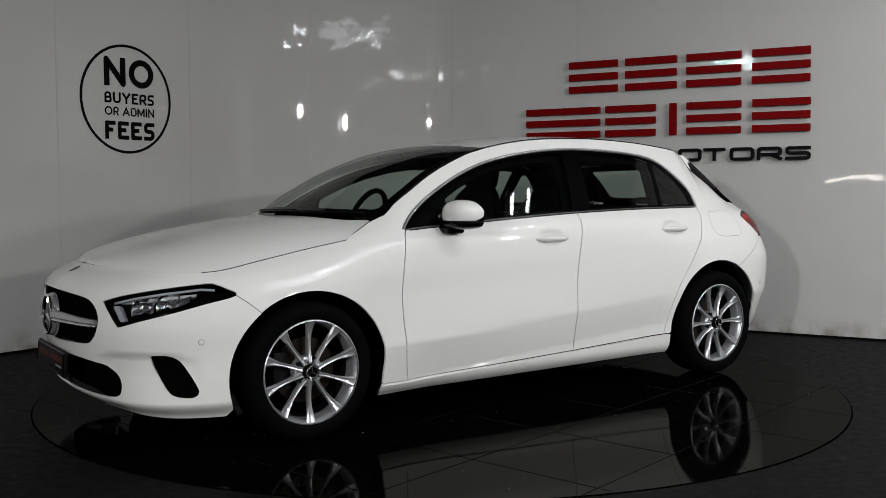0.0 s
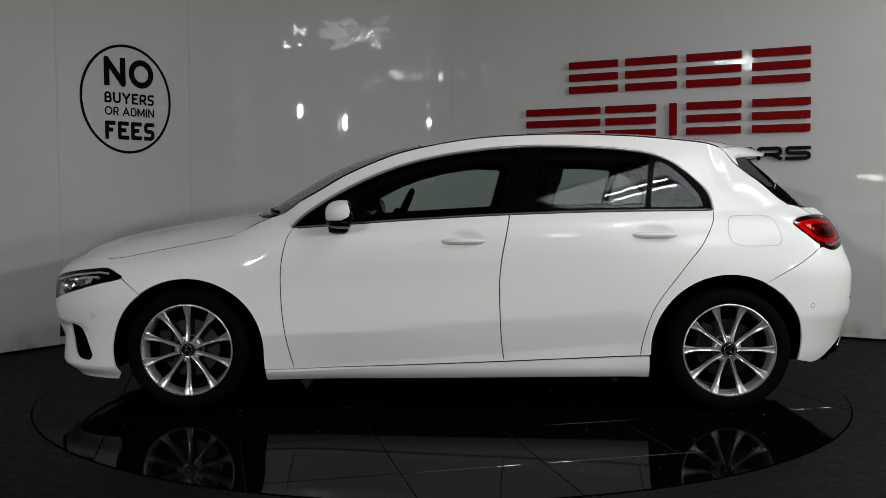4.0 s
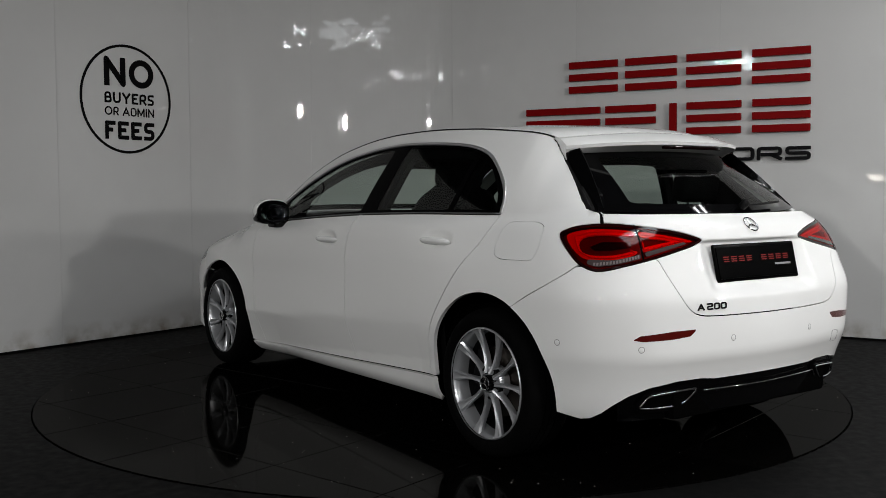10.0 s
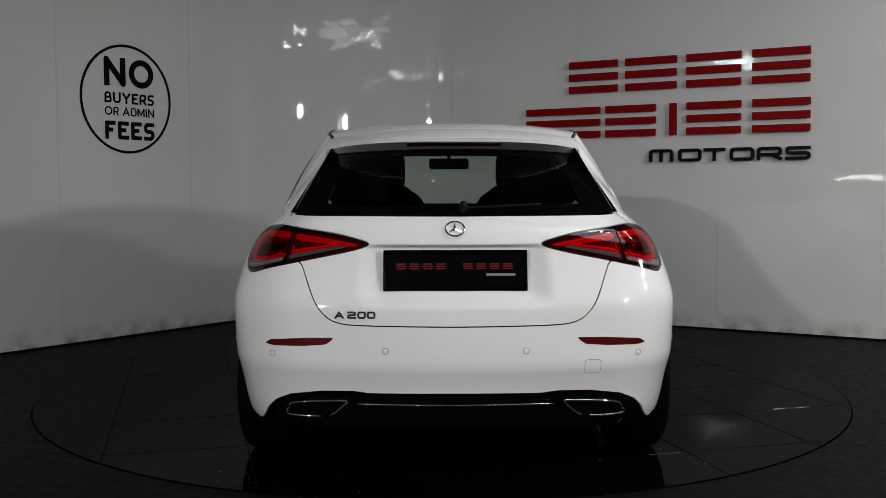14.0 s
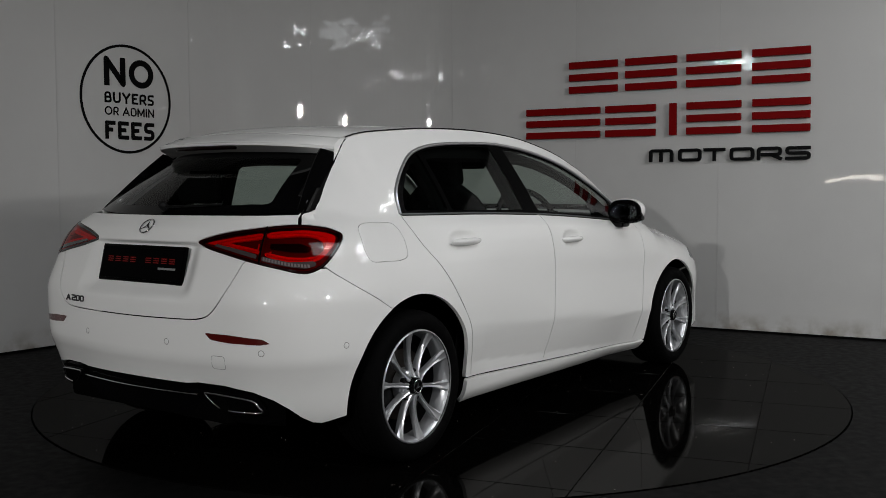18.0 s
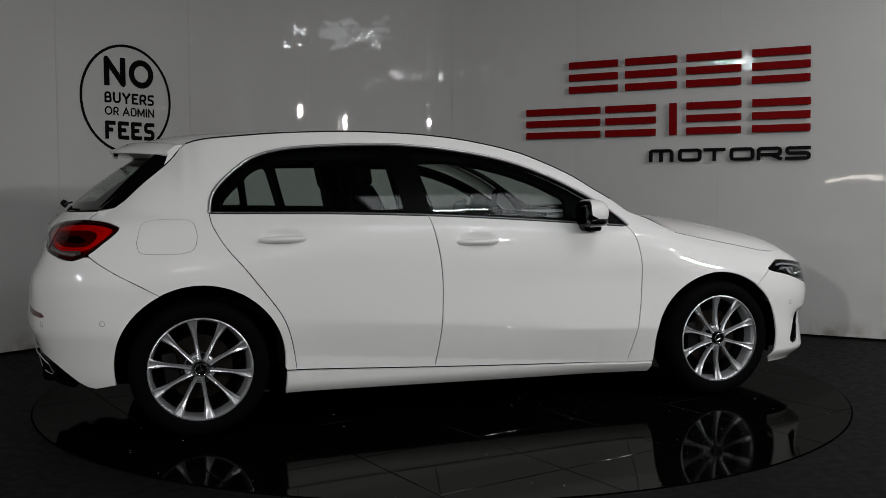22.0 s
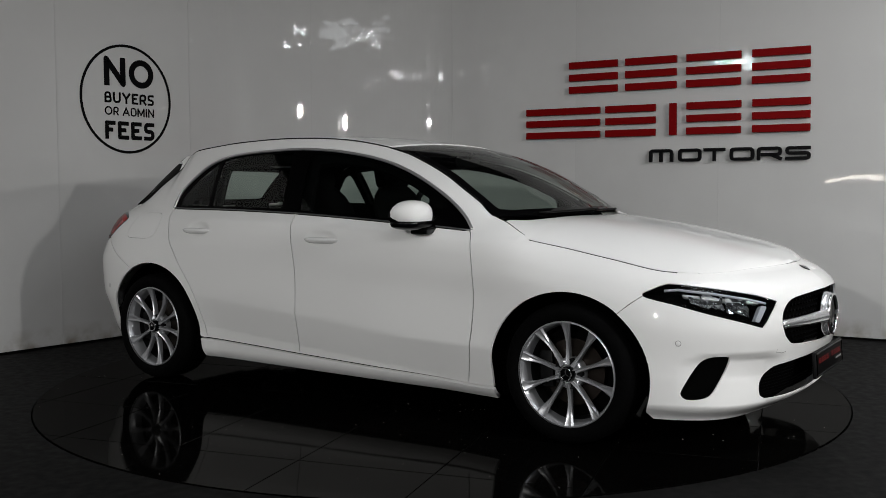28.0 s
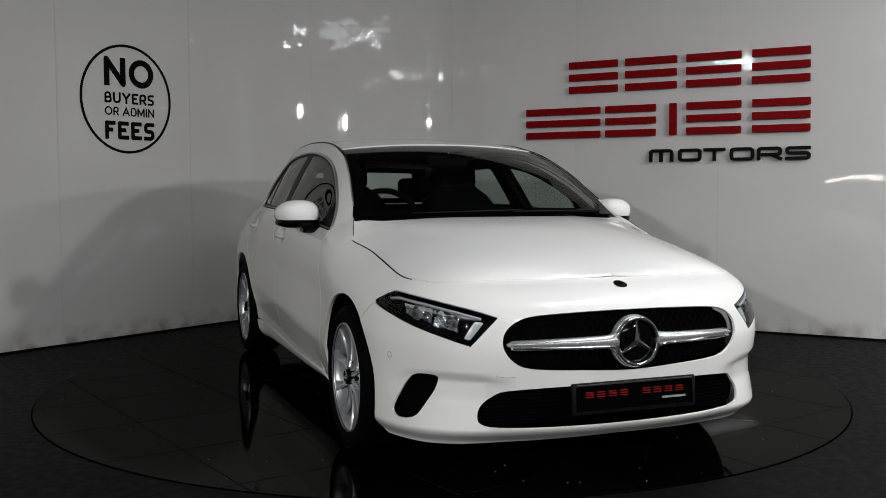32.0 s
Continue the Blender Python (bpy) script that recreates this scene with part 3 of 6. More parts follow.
def grid_tiles(parent, size, turn, shift, box, keep, mat, clip):
    """Square tiles of a floor as pieces, cut where a circle passes."""
    c, s = math.cos(turn), math.sin(turn)
    gap, shared, done = .0026, {}, 0
    for i in range(-14, 15):
        for j in range(-14, 15):
            u0, v0 = i * size + shift[0], j * size + shift[1]
            corners = [(u0 + gap, v0 + gap), (u0 + size - gap, v0 + gap), (u0 + size - gap, v0 + size - gap), (u0 + gap, v0 + size - gap)]
            world_pts = [(c * u - s * v, s * u + c * v) for u, v in corners]
            mx, my = sum(p[0] for p in world_pts) / 4, sum(p[1] for p in world_pts) / 4
            if not (box[0] < mx < box[1] and box[2] < my < box[3]):
                continue
            radii = [math.hypot(*p) for p in world_pts]
            near = min(radii)
            if keep == "in" and near > clip + .05 and math.hypot(mx, my) > clip + .45:
                continue
            if keep == "out" and max(radii) < clip:
                continue
            if not floor_ok(mx, my) and keep == "out":
                continue
            whole = (keep == "in" and max(radii) < clip) or (keep == "out" and min(near, math.hypot(mx, my) - .32) > clip)
            if whole:
                if "tile" not in shared:
                    h = size / 2 - gap
                    b = box_bm((2 * h, 2 * h, .010), (0, 0, -.005), .0012, 1)
                    shared["tile"] = bm_mesh("tile", b, mat, 20)
                cu, cv = u0 + size / 2, v0 + size / 2
                part("tile", shared["tile"], parent, m=Matrix.Translation((c * cu - s * cv, s * cu + c * cv, 0)) @ Matrix.Rotation(turn + (i * 7 + j * 3) % 4 * math.pi / 2, 4, "Z"))
                continue
            ring = [(clip * math.cos(t), clip * math.sin(t)) for t in np.linspace(0, 2 * math.pi, 220, endpoint=False)]
            if keep == "out":
                me = cut_tile(world_pts, ring, False, mat)
            else:
                me = cut_tile(world_pts, ring, True, mat)
            if me:
                part("tile", me, parent)


def cut_tile(square, ring, want_in, mat):
    pts = [Vector(p) for p in square]
    edges = [(i, (i + 1) % 4) for i in range(4)]
    lo, hi = np.min(square, 0) - .1, np.max(square, 0) + .1
    n = len(ring)
    for i in range(n):
        a, b = ring[i], ring[(i + 1) % n]
        if all(lo[k] < a[k] < hi[k] for k in (0, 1)):
            pts += [Vector(a), Vector(b)]
            edges.append((len(pts) - 2, len(pts) - 1))
    v2, _, faces, _, _, _ = geometry.delaunay_2d_cdt(pts, edges, [], 0, 1e-5)
    v2 = np.array([tuple(v) for v in v2])
    mids = np.array([v2[list(f)].mean(0) for f in faces])
    good = inside(square, mids) & (inside(ring, mids) == want_in)
    faces = [tuple(f) for f, g in zip(faces, good) if g]
    if not faces:
        return None
    used = sorted({k for f in faces for k in f})
    at = {k: i for i, k in enumerate(used)}
    m = len(used)
    verts = [(*v2[k], 0) for k in used] + [(*v2[k], -.010) for k in used]
    tops = [tuple(at[k] for k in f) for f in faces]
    count = {(f[i], f[(i + 1) % len(f)]) for f in tops for i in range(len(f))}
    sides = [(j, i, i + m, j + m) for i, j in count if (j, i) not in count]
    return mesh_of("tile", verts, tops + sides, mat, False)


def floor_ok(x, y):
    """Inside the hall's wall, with a little to spare."""
    l = (Vector((x, y, 0)) - LEFT_AT).cross(LEFT_WAY).z
    r = (Vector((x, y, 0)) - RIGHT_AT).cross(RIGHT_WAY).z
    return l > -.45 and r < .45


def build_floor():
    bm = bmesh.new()
    bmesh.ops.create_circle(bm, cap_ends=False, radius=TABLE_R + .003, segments=160)
    inner = bm.verts[:]
    outer = [bm.verts.new((v.co.x * 30, v.co.y * 30, 0)) for v in inner]
    for i in range(160):
        j = (i + 1) % 160
        bm.faces.new((inner[i], inner[j], outer[j], outer[i]))
    low = [bm.verts.new((v.co.x, v.co.y, -.12)) for v in inner]
    for i in range(160):
        j = (i + 1) % 160
        bm.faces.new((inner[j], inner[i], low[i], low[j]))
    bm.faces.new(low)
    bmesh.ops.translate(bm, verts=bm.verts[:], vec=(0, 0, -.004))
    ground = tagged(new("floor", bm_mesh("floor", bm, TILE_GROUND)), "polished black tiled showroom floor", "floor", kind="structure")
    grid_tiles(ground, .6, radians(58.5), (.13, .29), (-4.4, 4.4, -5.3, 3.4), "out", FLOOR_TILE, TABLE_R + .005)


def build_turntable():
    v, f = lathe([(.001, -.004), (TABLE_R - .005, -.004), (TABLE_R - .005, -.1), (.001, -.1)], 160)
    verts = [(x, -z, y) for x, y, z in v]
    table = new("turntable")
    tagged(table, "round black tiled turntable flush with the floor", "turntable")
    part("bed", mesh_of("bed", verts, f, TILE_GROUND, False), table)
    grid_tiles(table, .6, radians(14.66), (0, 0), (-3, 3, -3, 3), "in", TILE, TABLE_R - .005)
    return table


build_walls()
WALL_ENDS = [wall_line()[0], wall_line()[-1]]
wall_slab("wall_left", (-4.95, -1.62), (-6.6, -3.6), 3.5, "plain grey showroom side wall")
wall_slab("wall_far_left", (-6.6, -3.6), (-6.6, -9.5), 3.5, "plain grey showroom side wall")
wall_slab("wall_front", (-6.6, -9.5), (6.9, -9.5), 3.5, "plain grey showroom wall opposite the turntable")
wall_slab("wall_right", (6.9, -9.5), (6.42, -.36), 3.5, "plain grey showroom side wall")
bm = box_bm((14.5, 14.5, .1), (0, -3, 3.63))
tagged(new("ceiling", bm_mesh("ceiling", bm, SOFFIT)), "dark showroom ceiling", "ceiling", kind="structure")
build_floor()
turntable = build_turntable()


def build_dust(parent, reach, count, seed):
    """Pale specks of dust lying on the polished tiles, as one heap of flat crumbs."""
    rng = random.Random(seed)
    verts, faces = [], []
    for _ in range(count):
        r, t, s = reach[0] + (reach[1] - reach[0]) * rng.random() ** .6, rng.uniform(0, 2 * math.pi), rng.choice((.0012, .0016, .002, .0035))
        x, y, turn, k = r * math.cos(t), r * math.sin(t), rng.uniform(0, 3), len(verts)
        verts += [(x + s * math.cos(turn + q * 2.1) * rng.uniform(.6, 1.3), y + s * math.sin(turn + q * 2.1), .0004) for q in range(3)] + [(x, y, .0004 + s * .8)]
        faces += [(k, k + 1, k + 3), (k + 1, k + 2, k + 3), (k + 2, k, k + 3)]
    tagged(part("dust", mesh_of("dust", verts, faces, DUST, False), parent), "pale specks of dust", kind="stuff")


build_dust(turntable, (.3, TABLE_R - .03), 420, 3)

# ---- signs on the wall ----
def on_wall(at, way, s, z, off):
    """Pose of a flat thing on a wall, its x along the wall to the viewer's right and its z off the wall."""
    x = Vector((way.x, way.y, 0))
    n = Vector((x.y, -x.x, 0))
    p = at + x * s + n * off
    m = Matrix((x.to_4d(), (0, 0, 1, 0), n.to_4d(), (0, 0, 0, 1))).transposed()
    m[0][3], m[1][3], m[2][3], m[3][3] = p.x, p.y, z, 1
    m[3][0] = m[3][1] = m[3][2] = 0
    return m


def plate_bm(w, h, t, bevel=.002):
    return box_bm((w, h, t), (w / 2, h / 2, t / 2), bevel, 1)


def letter_bars(x, z, w, h, bars, thick, mat, m):
    """A letter's place as plain bars: (left, bottom, width, height) as shares of its box."""
    bm = bmesh.new()
    for bx, bz, bw, bh in bars:
        box_bm((bw * w, bh * h, thick), ((bx + bw / 2) * w, (bz + bh / 2) * h, thick / 2), .002, 1, bm)
    ob = new("wall_sign_bar", bm_mesh("wall_sign_bar", bm, mat))
    ob.matrix_world = m @ Matrix.Translation((x, z, 0))
    return ob


THREE = ((0, 0, 1, .22), (0, .39, 1, .22), (0, .78, 1, .22))
RAISED = .018
WALL_FACE = on_wall(RIGHT_AT, RIGHT_WAY, 0, 0, RAISED)
for x, z, w, h, bars in ((-1.25, 1.932, .425, .262, THREE), (-.758, 1.932, .425, .262, THREE), (-.254, 1.932, .425, .262, THREE), (.254, 1.932, .425, .262, THREE),
                         (-1.643, 1.558, .668, .255, THREE), (-.926, 1.558, .425, .255, THREE),
                         (-.387, 1.558, .057, .255, ((0, 0, 1, 1),)), (-.249, 1.558, .425, .255, THREE), (.261, 1.558, .425, .255, THREE)):
    tagged(letter_bars(x, z, w, h, bars, .03, SIGN_RED, WALL_FACE), "dark red raised bars of a lettered wall sign", "wall sign", "red bars of the wall sign")


def stroke_mesh(name, lines, w, thick, mat):
    """Flat letters drawn with an even stroke: lines of (points, closed), in metres."""
    bm = bmesh.new()
    for pts, closed in lines:
        p, rows = np.array(pts, float), []
        n = len(p)
        for i in range(n):
            a, b = (p[i - 1], p[(i + 1) % n]) if closed else (p[max(i - 1, 0)], p[min(i + 1, n - 1)])
            d1, d2 = p[i] - a, b - p[i]
            d1, d2 = [q / max(np.linalg.norm(q), 1e-9) for q in (d1 if np.linalg.norm(d1) > 1e-9 else d2, d2 if np.linalg.norm(d2) > 1e-9 else d1)]
            t = (d1 + d2) / max(np.linalg.norm(d1 + d2), 1e-6)
            m = np.array((-t[1], t[0])) * w / 2 / max(.62, abs(t @ d1))
            rows.append([bm.verts.new((*(p[i] + k * m), z)) for k, z in ((1, 0), (1, thick), (-1, thick), (-1, 0))])
        for i in range(n if closed else n - 1):
            r, q = rows[i], rows[(i + 1) % n]
            for j in range(4):
                bm.faces.new((r[j], r[(j + 1) % 4], q[(j + 1) % 4], q[j]))
        if not closed:
            bm.faces.new(rows[0]), bm.faces.new(rows[-1])
    return bm_mesh(name, bm, mat, 25)


def soft_line(pts, radius):
    """An open line with its inner corners rounded."""
    out = [pts[0]]
    for a, p, b in zip(pts, pts[1:], pts[2:]):
        p, a, b = np.array(p, float), np.array(a, float), np.array(b, float)
        r = min(radius, .48 * np.linalg.norm(a - p), .48 * np.linalg.norm(b - p))
        u, v = p + (a - p) / np.linalg.norm(a - p) * r, p + (b - p) / np.linalg.norm(b - p) * r
        out += [tuple((1 - t) ** 2 * u + 2 * t * (1 - t) * p + t * t * v) for t in np.linspace(0, 1, 5)]
    return out + [pts[-1]]


GLYPHS = {"M": ([(0, 0), (0, 1), (1, 1), (1, 0)], [(.5, .9), (.5, 0)]), "O": "ring", "0": "ring", "T": ([(0, 1), (1, 1)], [(.5, .9), (.5, 0)]),
          "R": ([(0, 0), (0, 1), (1, 1), (1, .40), (.1, .40)], [(.55, .40), (1, 0)]), "S": ([(1, 1), (0, 1), (0, .5), (1, .5), (1, 0), (0, 0)],),
          "N": ([(0, 0), (0, 1), (1, 0), (1, 1)],), "F": ([(0, 0), (0, 1), (1, 1)], [(.1, .52), (.9, .52)]), "E": ([(1, 0), (0, 0), (0, 1), (1, 1)], [(.1, .52), (.9, .52)]),
          "B": ([(0, 0), (0, 1), (.9, 1), (.9, .52), (.1, .52)], [(.45, .52), (1, .52), (1, 0), (.1, 0)]), "U": ([(0, 1), (0, 0), (1, 0), (1, 1)],),
          "Y": ([(0, 1), (.5, .45)], [(1, 1), (.5, .45), (.5, 0)]), "D": ([(0, .5), (0, 1), (1, 1), (1, 0), (0, 0), (0, .5)],), "I": ([(.5, 0), (.5, 1)],), "m": ([(0, 0), (0, 1), (.5, .15), (1, 1), (1, 0)],),
          "A": ([(0, 0), (.5, 1), (1, 0)], [(.22, .30), (.78, .30)]), "2": ([(0, 1), (1, 1), (1, .52), (0, .48), (0, 0), (1, 0)],)}


def glyph_mesh(letter, width, height, w, thick, mat, radius):
    at = lambda q: (w / 2 + q[0] * (width - w), w / 2 + q[1] * (height - w))
    if GLYPHS[letter] == "ring":
        lines = [(rounded([at(q) for q in ((0, 0), (1, 0), (1, 1), (0, 1))], radius), True)]
    else:
        lines = []
        for line in GLYPHS[letter]:
            pts = [np.array(at(q)) for q in line]
            for end, nxt in ((0, 1), (-1, -2)):
                if line[end][0] in (0, 1) and line[nxt][1] == line[end][1] or line[end][1] in (0, 1) and letter != "D":
                    pts[end] = pts[end] + (pts[end] - pts[nxt]) / np.linalg.norm(pts[end] - pts[nxt]) * w / 2
            lines.append((soft_line(pts, radius if letter != "A" else .0001), False))
    return stroke_mesh("letter", lines, w, thick, mat)


word_sign = tagged(new("wall_sign"), "small black raised lettering on the white wall sheet", "wall sign")
word_sign.matrix_world = WALL_FACE @ Matrix.Translation((-.552, 1.343, 0))
for letter, x, w in (("M", -.552, .197), ("O", -.313, .185), ("T", -.11, .168), ("O", .094, .185), ("R", .30, .185), ("S", .51, .183)):
    part("letter", glyph_mesh(letter, w, .103, .025, .025, SIGN_BLACK, .022), word_sign, m=Matrix.Translation((x + .552, 0, 0)))


# letters with square corners, and the share of a word's height that each is wide
SHARP = "NAYmEF"
WIDE = {"N": .80, "O": .95, "E": .62, "F": .58, "I": .22, "A": .92, "m": .95, "D": .76, "B": .66, "S": .62, "R": .68, "U": .74, "Y": .80, " ": .25}


def word_meshes(body, width, height, w, mat):
    """The letters of a word as meshes with their places, set to that width."""
    gap = .13
    full = sum(WIDE[c] for c in body) + gap * (len(body) - 1)
    u, x, out = width / full, 0.0, []
    for c in body:
        if c != " ":
            if c == "O":
                ring = [((WIDE[c] * u - w) / 2 * math.cos(t) + WIDE[c] * u / 2, (height - w) / 2 * math.sin(t) + height / 2) for t in np.linspace(0, 2 * math.pi, 32, endpoint=False)]
                me = stroke_mesh("letter", [(ring, True)], w, .0015, mat)
            else:
                me = glyph_mesh(c, WIDE[c] * u, height, w, .0015, mat, .0001 if c in SHARP else min(height * .30, WIDE[c] * u * .42))
            out.append((me, x))
        x += (WIDE[c] + gap) * u
    return out


def build_roundel():
    face = on_wall(LEFT_AT, -LEFT_WAY, -.588, 1.815, .003)
    sign = tagged(new("wall_decal"), "round black notice decal on the white wall sheet", "wall sign")
    sign.matrix_world = face
    v, f = [], []
    n = 128
    for i in range(n):
        t = 2 * math.pi * i / n
        for r, z in ((.399, 0), (.399, .0015), (.379, .0015), (.379, 0)):
            v.append((r * 1.0 * math.cos(t), (r + .012) * math.sin(t), z))
    for i in range(n):
        j = (i + 1) % n
        f += [(4 * i + k, 4 * j + k, 4 * j + k + 1, 4 * i + k + 1) for k in range(3)]
    part("ring", mesh_of("ring", v, f, DECAL_BLACK, False), sign)
    for body, z, h, w in (("NO", 1.907, .217, .046), ("BUYERS", 1.780, .083, .0165), ("OR ADMIN", 1.688, .066, .0110), ("FEES", 1.509, .137, .031)):
        for me, x in word_meshes(body.replace("M", "m"), .435, h, w, DECAL_BLACK):
            part("letter", me, sign, m=Matrix.Translation((-.195 + x, z - 1.815, 0)))


build_roundel()

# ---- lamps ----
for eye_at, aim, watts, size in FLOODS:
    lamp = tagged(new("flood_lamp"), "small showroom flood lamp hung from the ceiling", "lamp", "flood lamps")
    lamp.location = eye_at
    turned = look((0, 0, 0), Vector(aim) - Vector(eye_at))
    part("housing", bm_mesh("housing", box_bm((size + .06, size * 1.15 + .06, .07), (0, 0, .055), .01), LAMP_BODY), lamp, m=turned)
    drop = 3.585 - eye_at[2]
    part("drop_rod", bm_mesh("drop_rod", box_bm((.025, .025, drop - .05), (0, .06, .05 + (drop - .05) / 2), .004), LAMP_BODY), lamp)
for (bx, by), turn, long, watts in BATTENS:
    lamp = tagged(new("ceiling_light"), "white twin-tube fluorescent ceiling batten", "ceiling light", "fluorescent battens")
    lamp.matrix_world = pose(bx, by, 3.468, 0, 0, turn)
    part("batten", bm_mesh("batten", box_bm((.30, long + .10, .080), (0, 0, .040), .01), LAMP_BODY), lamp)
    for off in (-.1, .1):
        v, f = tube([(off, -long / 2, -.004), (off, long / 2, -.004)], .016, 8)
        part("lamp_tube", mesh_of("lamp_tube", v, f, TUBE_GLOW), lamp)


strip_light = tagged(new("wall_light"), "long bright strip light on the showroom wall", "wall light")
strip_light.location = (-4.55, -9.40, 1.32)
part("backplate", bm_mesh("backplate", box_bm((1.4, .05, .16), (0, -.01, 0), .01), LAMP_BODY), strip_light)
v, f = tube([(-.65, .03, 0), (.65, .03, 0)], .032, 8)
part("lamp_tube", mesh_of("lamp_tube", v, f, STRIP_GLOW), strip_light)
for (bx, by), long, wide, turn in ROOFLIGHTS:
    light = tagged(new("rooflight"), "bright translucent ribbed rooflight let into the dark ceiling", "rooflight", "rooflights")
    light.matrix_world = pose(bx, by, 3.568, 0, 0, turn)
    n = int(wide / .0125)
    v = [(side * long / 2, -wide / 2 + wide * i / n, -.008 * math.sin(i * math.pi / 3)) for i in range(n + 1) for side in (-1, 1)]
    part("translucent_sheet", mesh_of("translucent_sheet", v, [(2 * i, 2 * i + 2, 2 * i + 3, 2 * i + 1) for i in range(n)], ROOFLIGHT if turn else ROOFLIGHT_DULL), light)
    for fx, fy, sx, sy in ((0, wide / 2 + .02, long + .08, .04), (0, -wide / 2 - .02, long + .08, .04), (long / 2 + .02, 0, .04, wide), (-long / 2 - .02, 0, .04, wide)):
        part("frame", bm_mesh("frame", box_bm((sx, sy, .05), (fx, fy, -.005), .004, 1), LAMP_BODY), light)


# ---- the car ----
car = tagged(new("car"), "white five-door hatchback with dark tinted windows on the turntable", "car")


def ax(x):
    return float(a_of_x(x))


def side_line(pts):
    return [(ax(x), z) for x, z in pts]


def skin_rear(b, z):
    """The skin with b counted from the tail's middle, to the car's left positive."""
    b = np.asarray(b, float)
    p = skin(A_END - np.abs(b), z)
    p[..., 1] *= np.where(b < 0, -1, 1)
    return p


def both_sides(half):
    """A closed outline about the middle from its left half (first and last point on the middle)."""
    return list(half) + [(-u, v) for u, v in half[::-1] if abs(u) > 1e-6]


def arch(mx, rx, rz, lo, hi, n=26):
    return [(mx + rx * math.cos(radians(t)), (.308 if mx > 0 else .318) + rz * math.sin(radians(t))) for t in np.linspace(lo, hi, n)]


def pair(name, me, parent=car, label=""):
    return part(name, me, parent, label), part(name, mirrored(me, name), parent, label)


FRONT_ARCH, REAR_ARCH = (1.362, .384, .364), (-1.362, .384, .373)
HEADLIGHT = [(1.148, .674), (1.11, .700), (1.07, .716), (1.02, .722), (.84, .705), (.66, .678), (.548, .650), (.545, .642), (.59, .595), (.632, .551), (.645, .549), (.74, .575), (.875, .608), (1.01, .643)]
TAILLIGHT = [(4.576, .941), (4.60, .962), (4.66, .977), (4.80, .986), (4.98, .979), (5.15, .962), (5.26, .940), (5.322, .917), (5.25, .893), (5.10, .863), (4.93, .833), (4.83, .813), (4.775, .812), (4.71, .836), (4.65, .880)]
GRILLE = [(0, .669), (.20, .665), (.38, .656), (.455, .640), (.503, .605), (.518, .562), (.508, .525), (.478, .487), (.41, .457), (.20, .444), (0, .436)]
LOW_GRILLE = [(0, .389), (.28, .388), (.49, .377), (.555, .352), (.600, .315), (.612, .278), (.598, .248), (.52, .232), (.30, .226), (0, .224)]
VENT = [(.983, .272), (.975, .30), (.94, .353), (.897, .405), (.855, .427), (.785, .428), (.765, .413), (.782, .368), (.817, .318), (.856, .272), (.90, .255), (.958, .252)]
FUEL_FLAP = [(4.256, .981), (4.33, .984), (4.412, .984), (4.466, .966), (4.484, .915), (4.488, .875), (4.466, .838), (4.38, .834), (4.296, .834), (4.242, .851), (4.222, .90), (4.230, .957)]
DOOR_FRONT = [(.827, .205), (.850, .305), (.867, .40), (.880, .50), (.886, .60), (.886, .68), (.878, .77), (.858, .865), (.842, .905), (.822, .930)]
DOOR_MID = [(-.240, .247), (-.230, .32), (-.222, .40), (-.216, .53), (-.215, .66), (-.224, .76), (-.236, .83), (-.253, .915), (-.268, .996)]
DOOR_REAR = [(-.925, .279), (-.932, .33), (-.945, .395), (-.968, .475), (-1.000, .545), (-1.050, .617), (-1.105, .688), (-1.165, .765), (-1.219, .828), (-1.259, .885), (-1.286, .935), (-1.300, .97), (-1.306, 1.012)]
WINDOW_TOP = [(.838, .930), (.775, .992), (.664, 1.070), (.524, 1.147), (.382, 1.210), (.238, 1.259), (.066, 1.298), (-.135, 1.327), (-.281, 1.339), (-.423, 1.345), (-.645, 1.340), (-.842, 1.328), (-.98, 1.309), (-1.094, 1.272), (-1.188, 1.207), (-1.264, 1.134), (-1.295, 1.080), (-1.306, 1.014)]


def eased(line, per=4):
    """An open curve through the points."""
    p = np.array([2 * np.array(line[0]) - np.array(line[1])] + list(line) + [2 * np.array(line[-1]) - np.array(line[-2])], float)
    out = []
    for a, b, c, d in zip(p, p[1:], p[2:], p[3:]):
        out += [tuple(.5 * (2 * b + (c - a) * t + (2 * a - 5 * b + 4 * c - d) * t * t + (3 * b - a - 3 * c + d) * t ** 3)) for t in np.arange(per) / per]
    return out + [tuple(line[-1])]


WINDOW_TOP, DOOR_FRONT, DOOR_MID, DOOR_REAR = eased(WINDOW_TOP), eased(DOOR_FRONT, 3), eased(DOOR_MID, 3), eased(DOOR_REAR, 3)
HANDLES = ((-.034, .861), (-.984, .890))


def dimpled(a, z):
    """The doors' skin with a shallow cup behind each handle."""
    p = skin(a, z)
    for hx, hz in HANDLES:
        r = ((p[..., 0] - hx) / .112) ** 2 + ((p[..., 2] - hz - .010) / .047) ** 2
        p[..., 1] -= np.sign(p[..., 1]) * .025 * np.clip(1 - r, 0, 1) ** 1.6
    return p


def dense_line(line, step):
    """An open line with points no farther apart than the step."""
    out = []
    for p, q in zip(line, line[1:]):
        n = max(1, math.ceil(math.dist(p, q) / step))
        out += [(p[0] + (q[0] - p[0]) * i / n, p[1] + (q[1] - p[1]) * i / n) for i in range(n)]
    return out + [line[-1]]


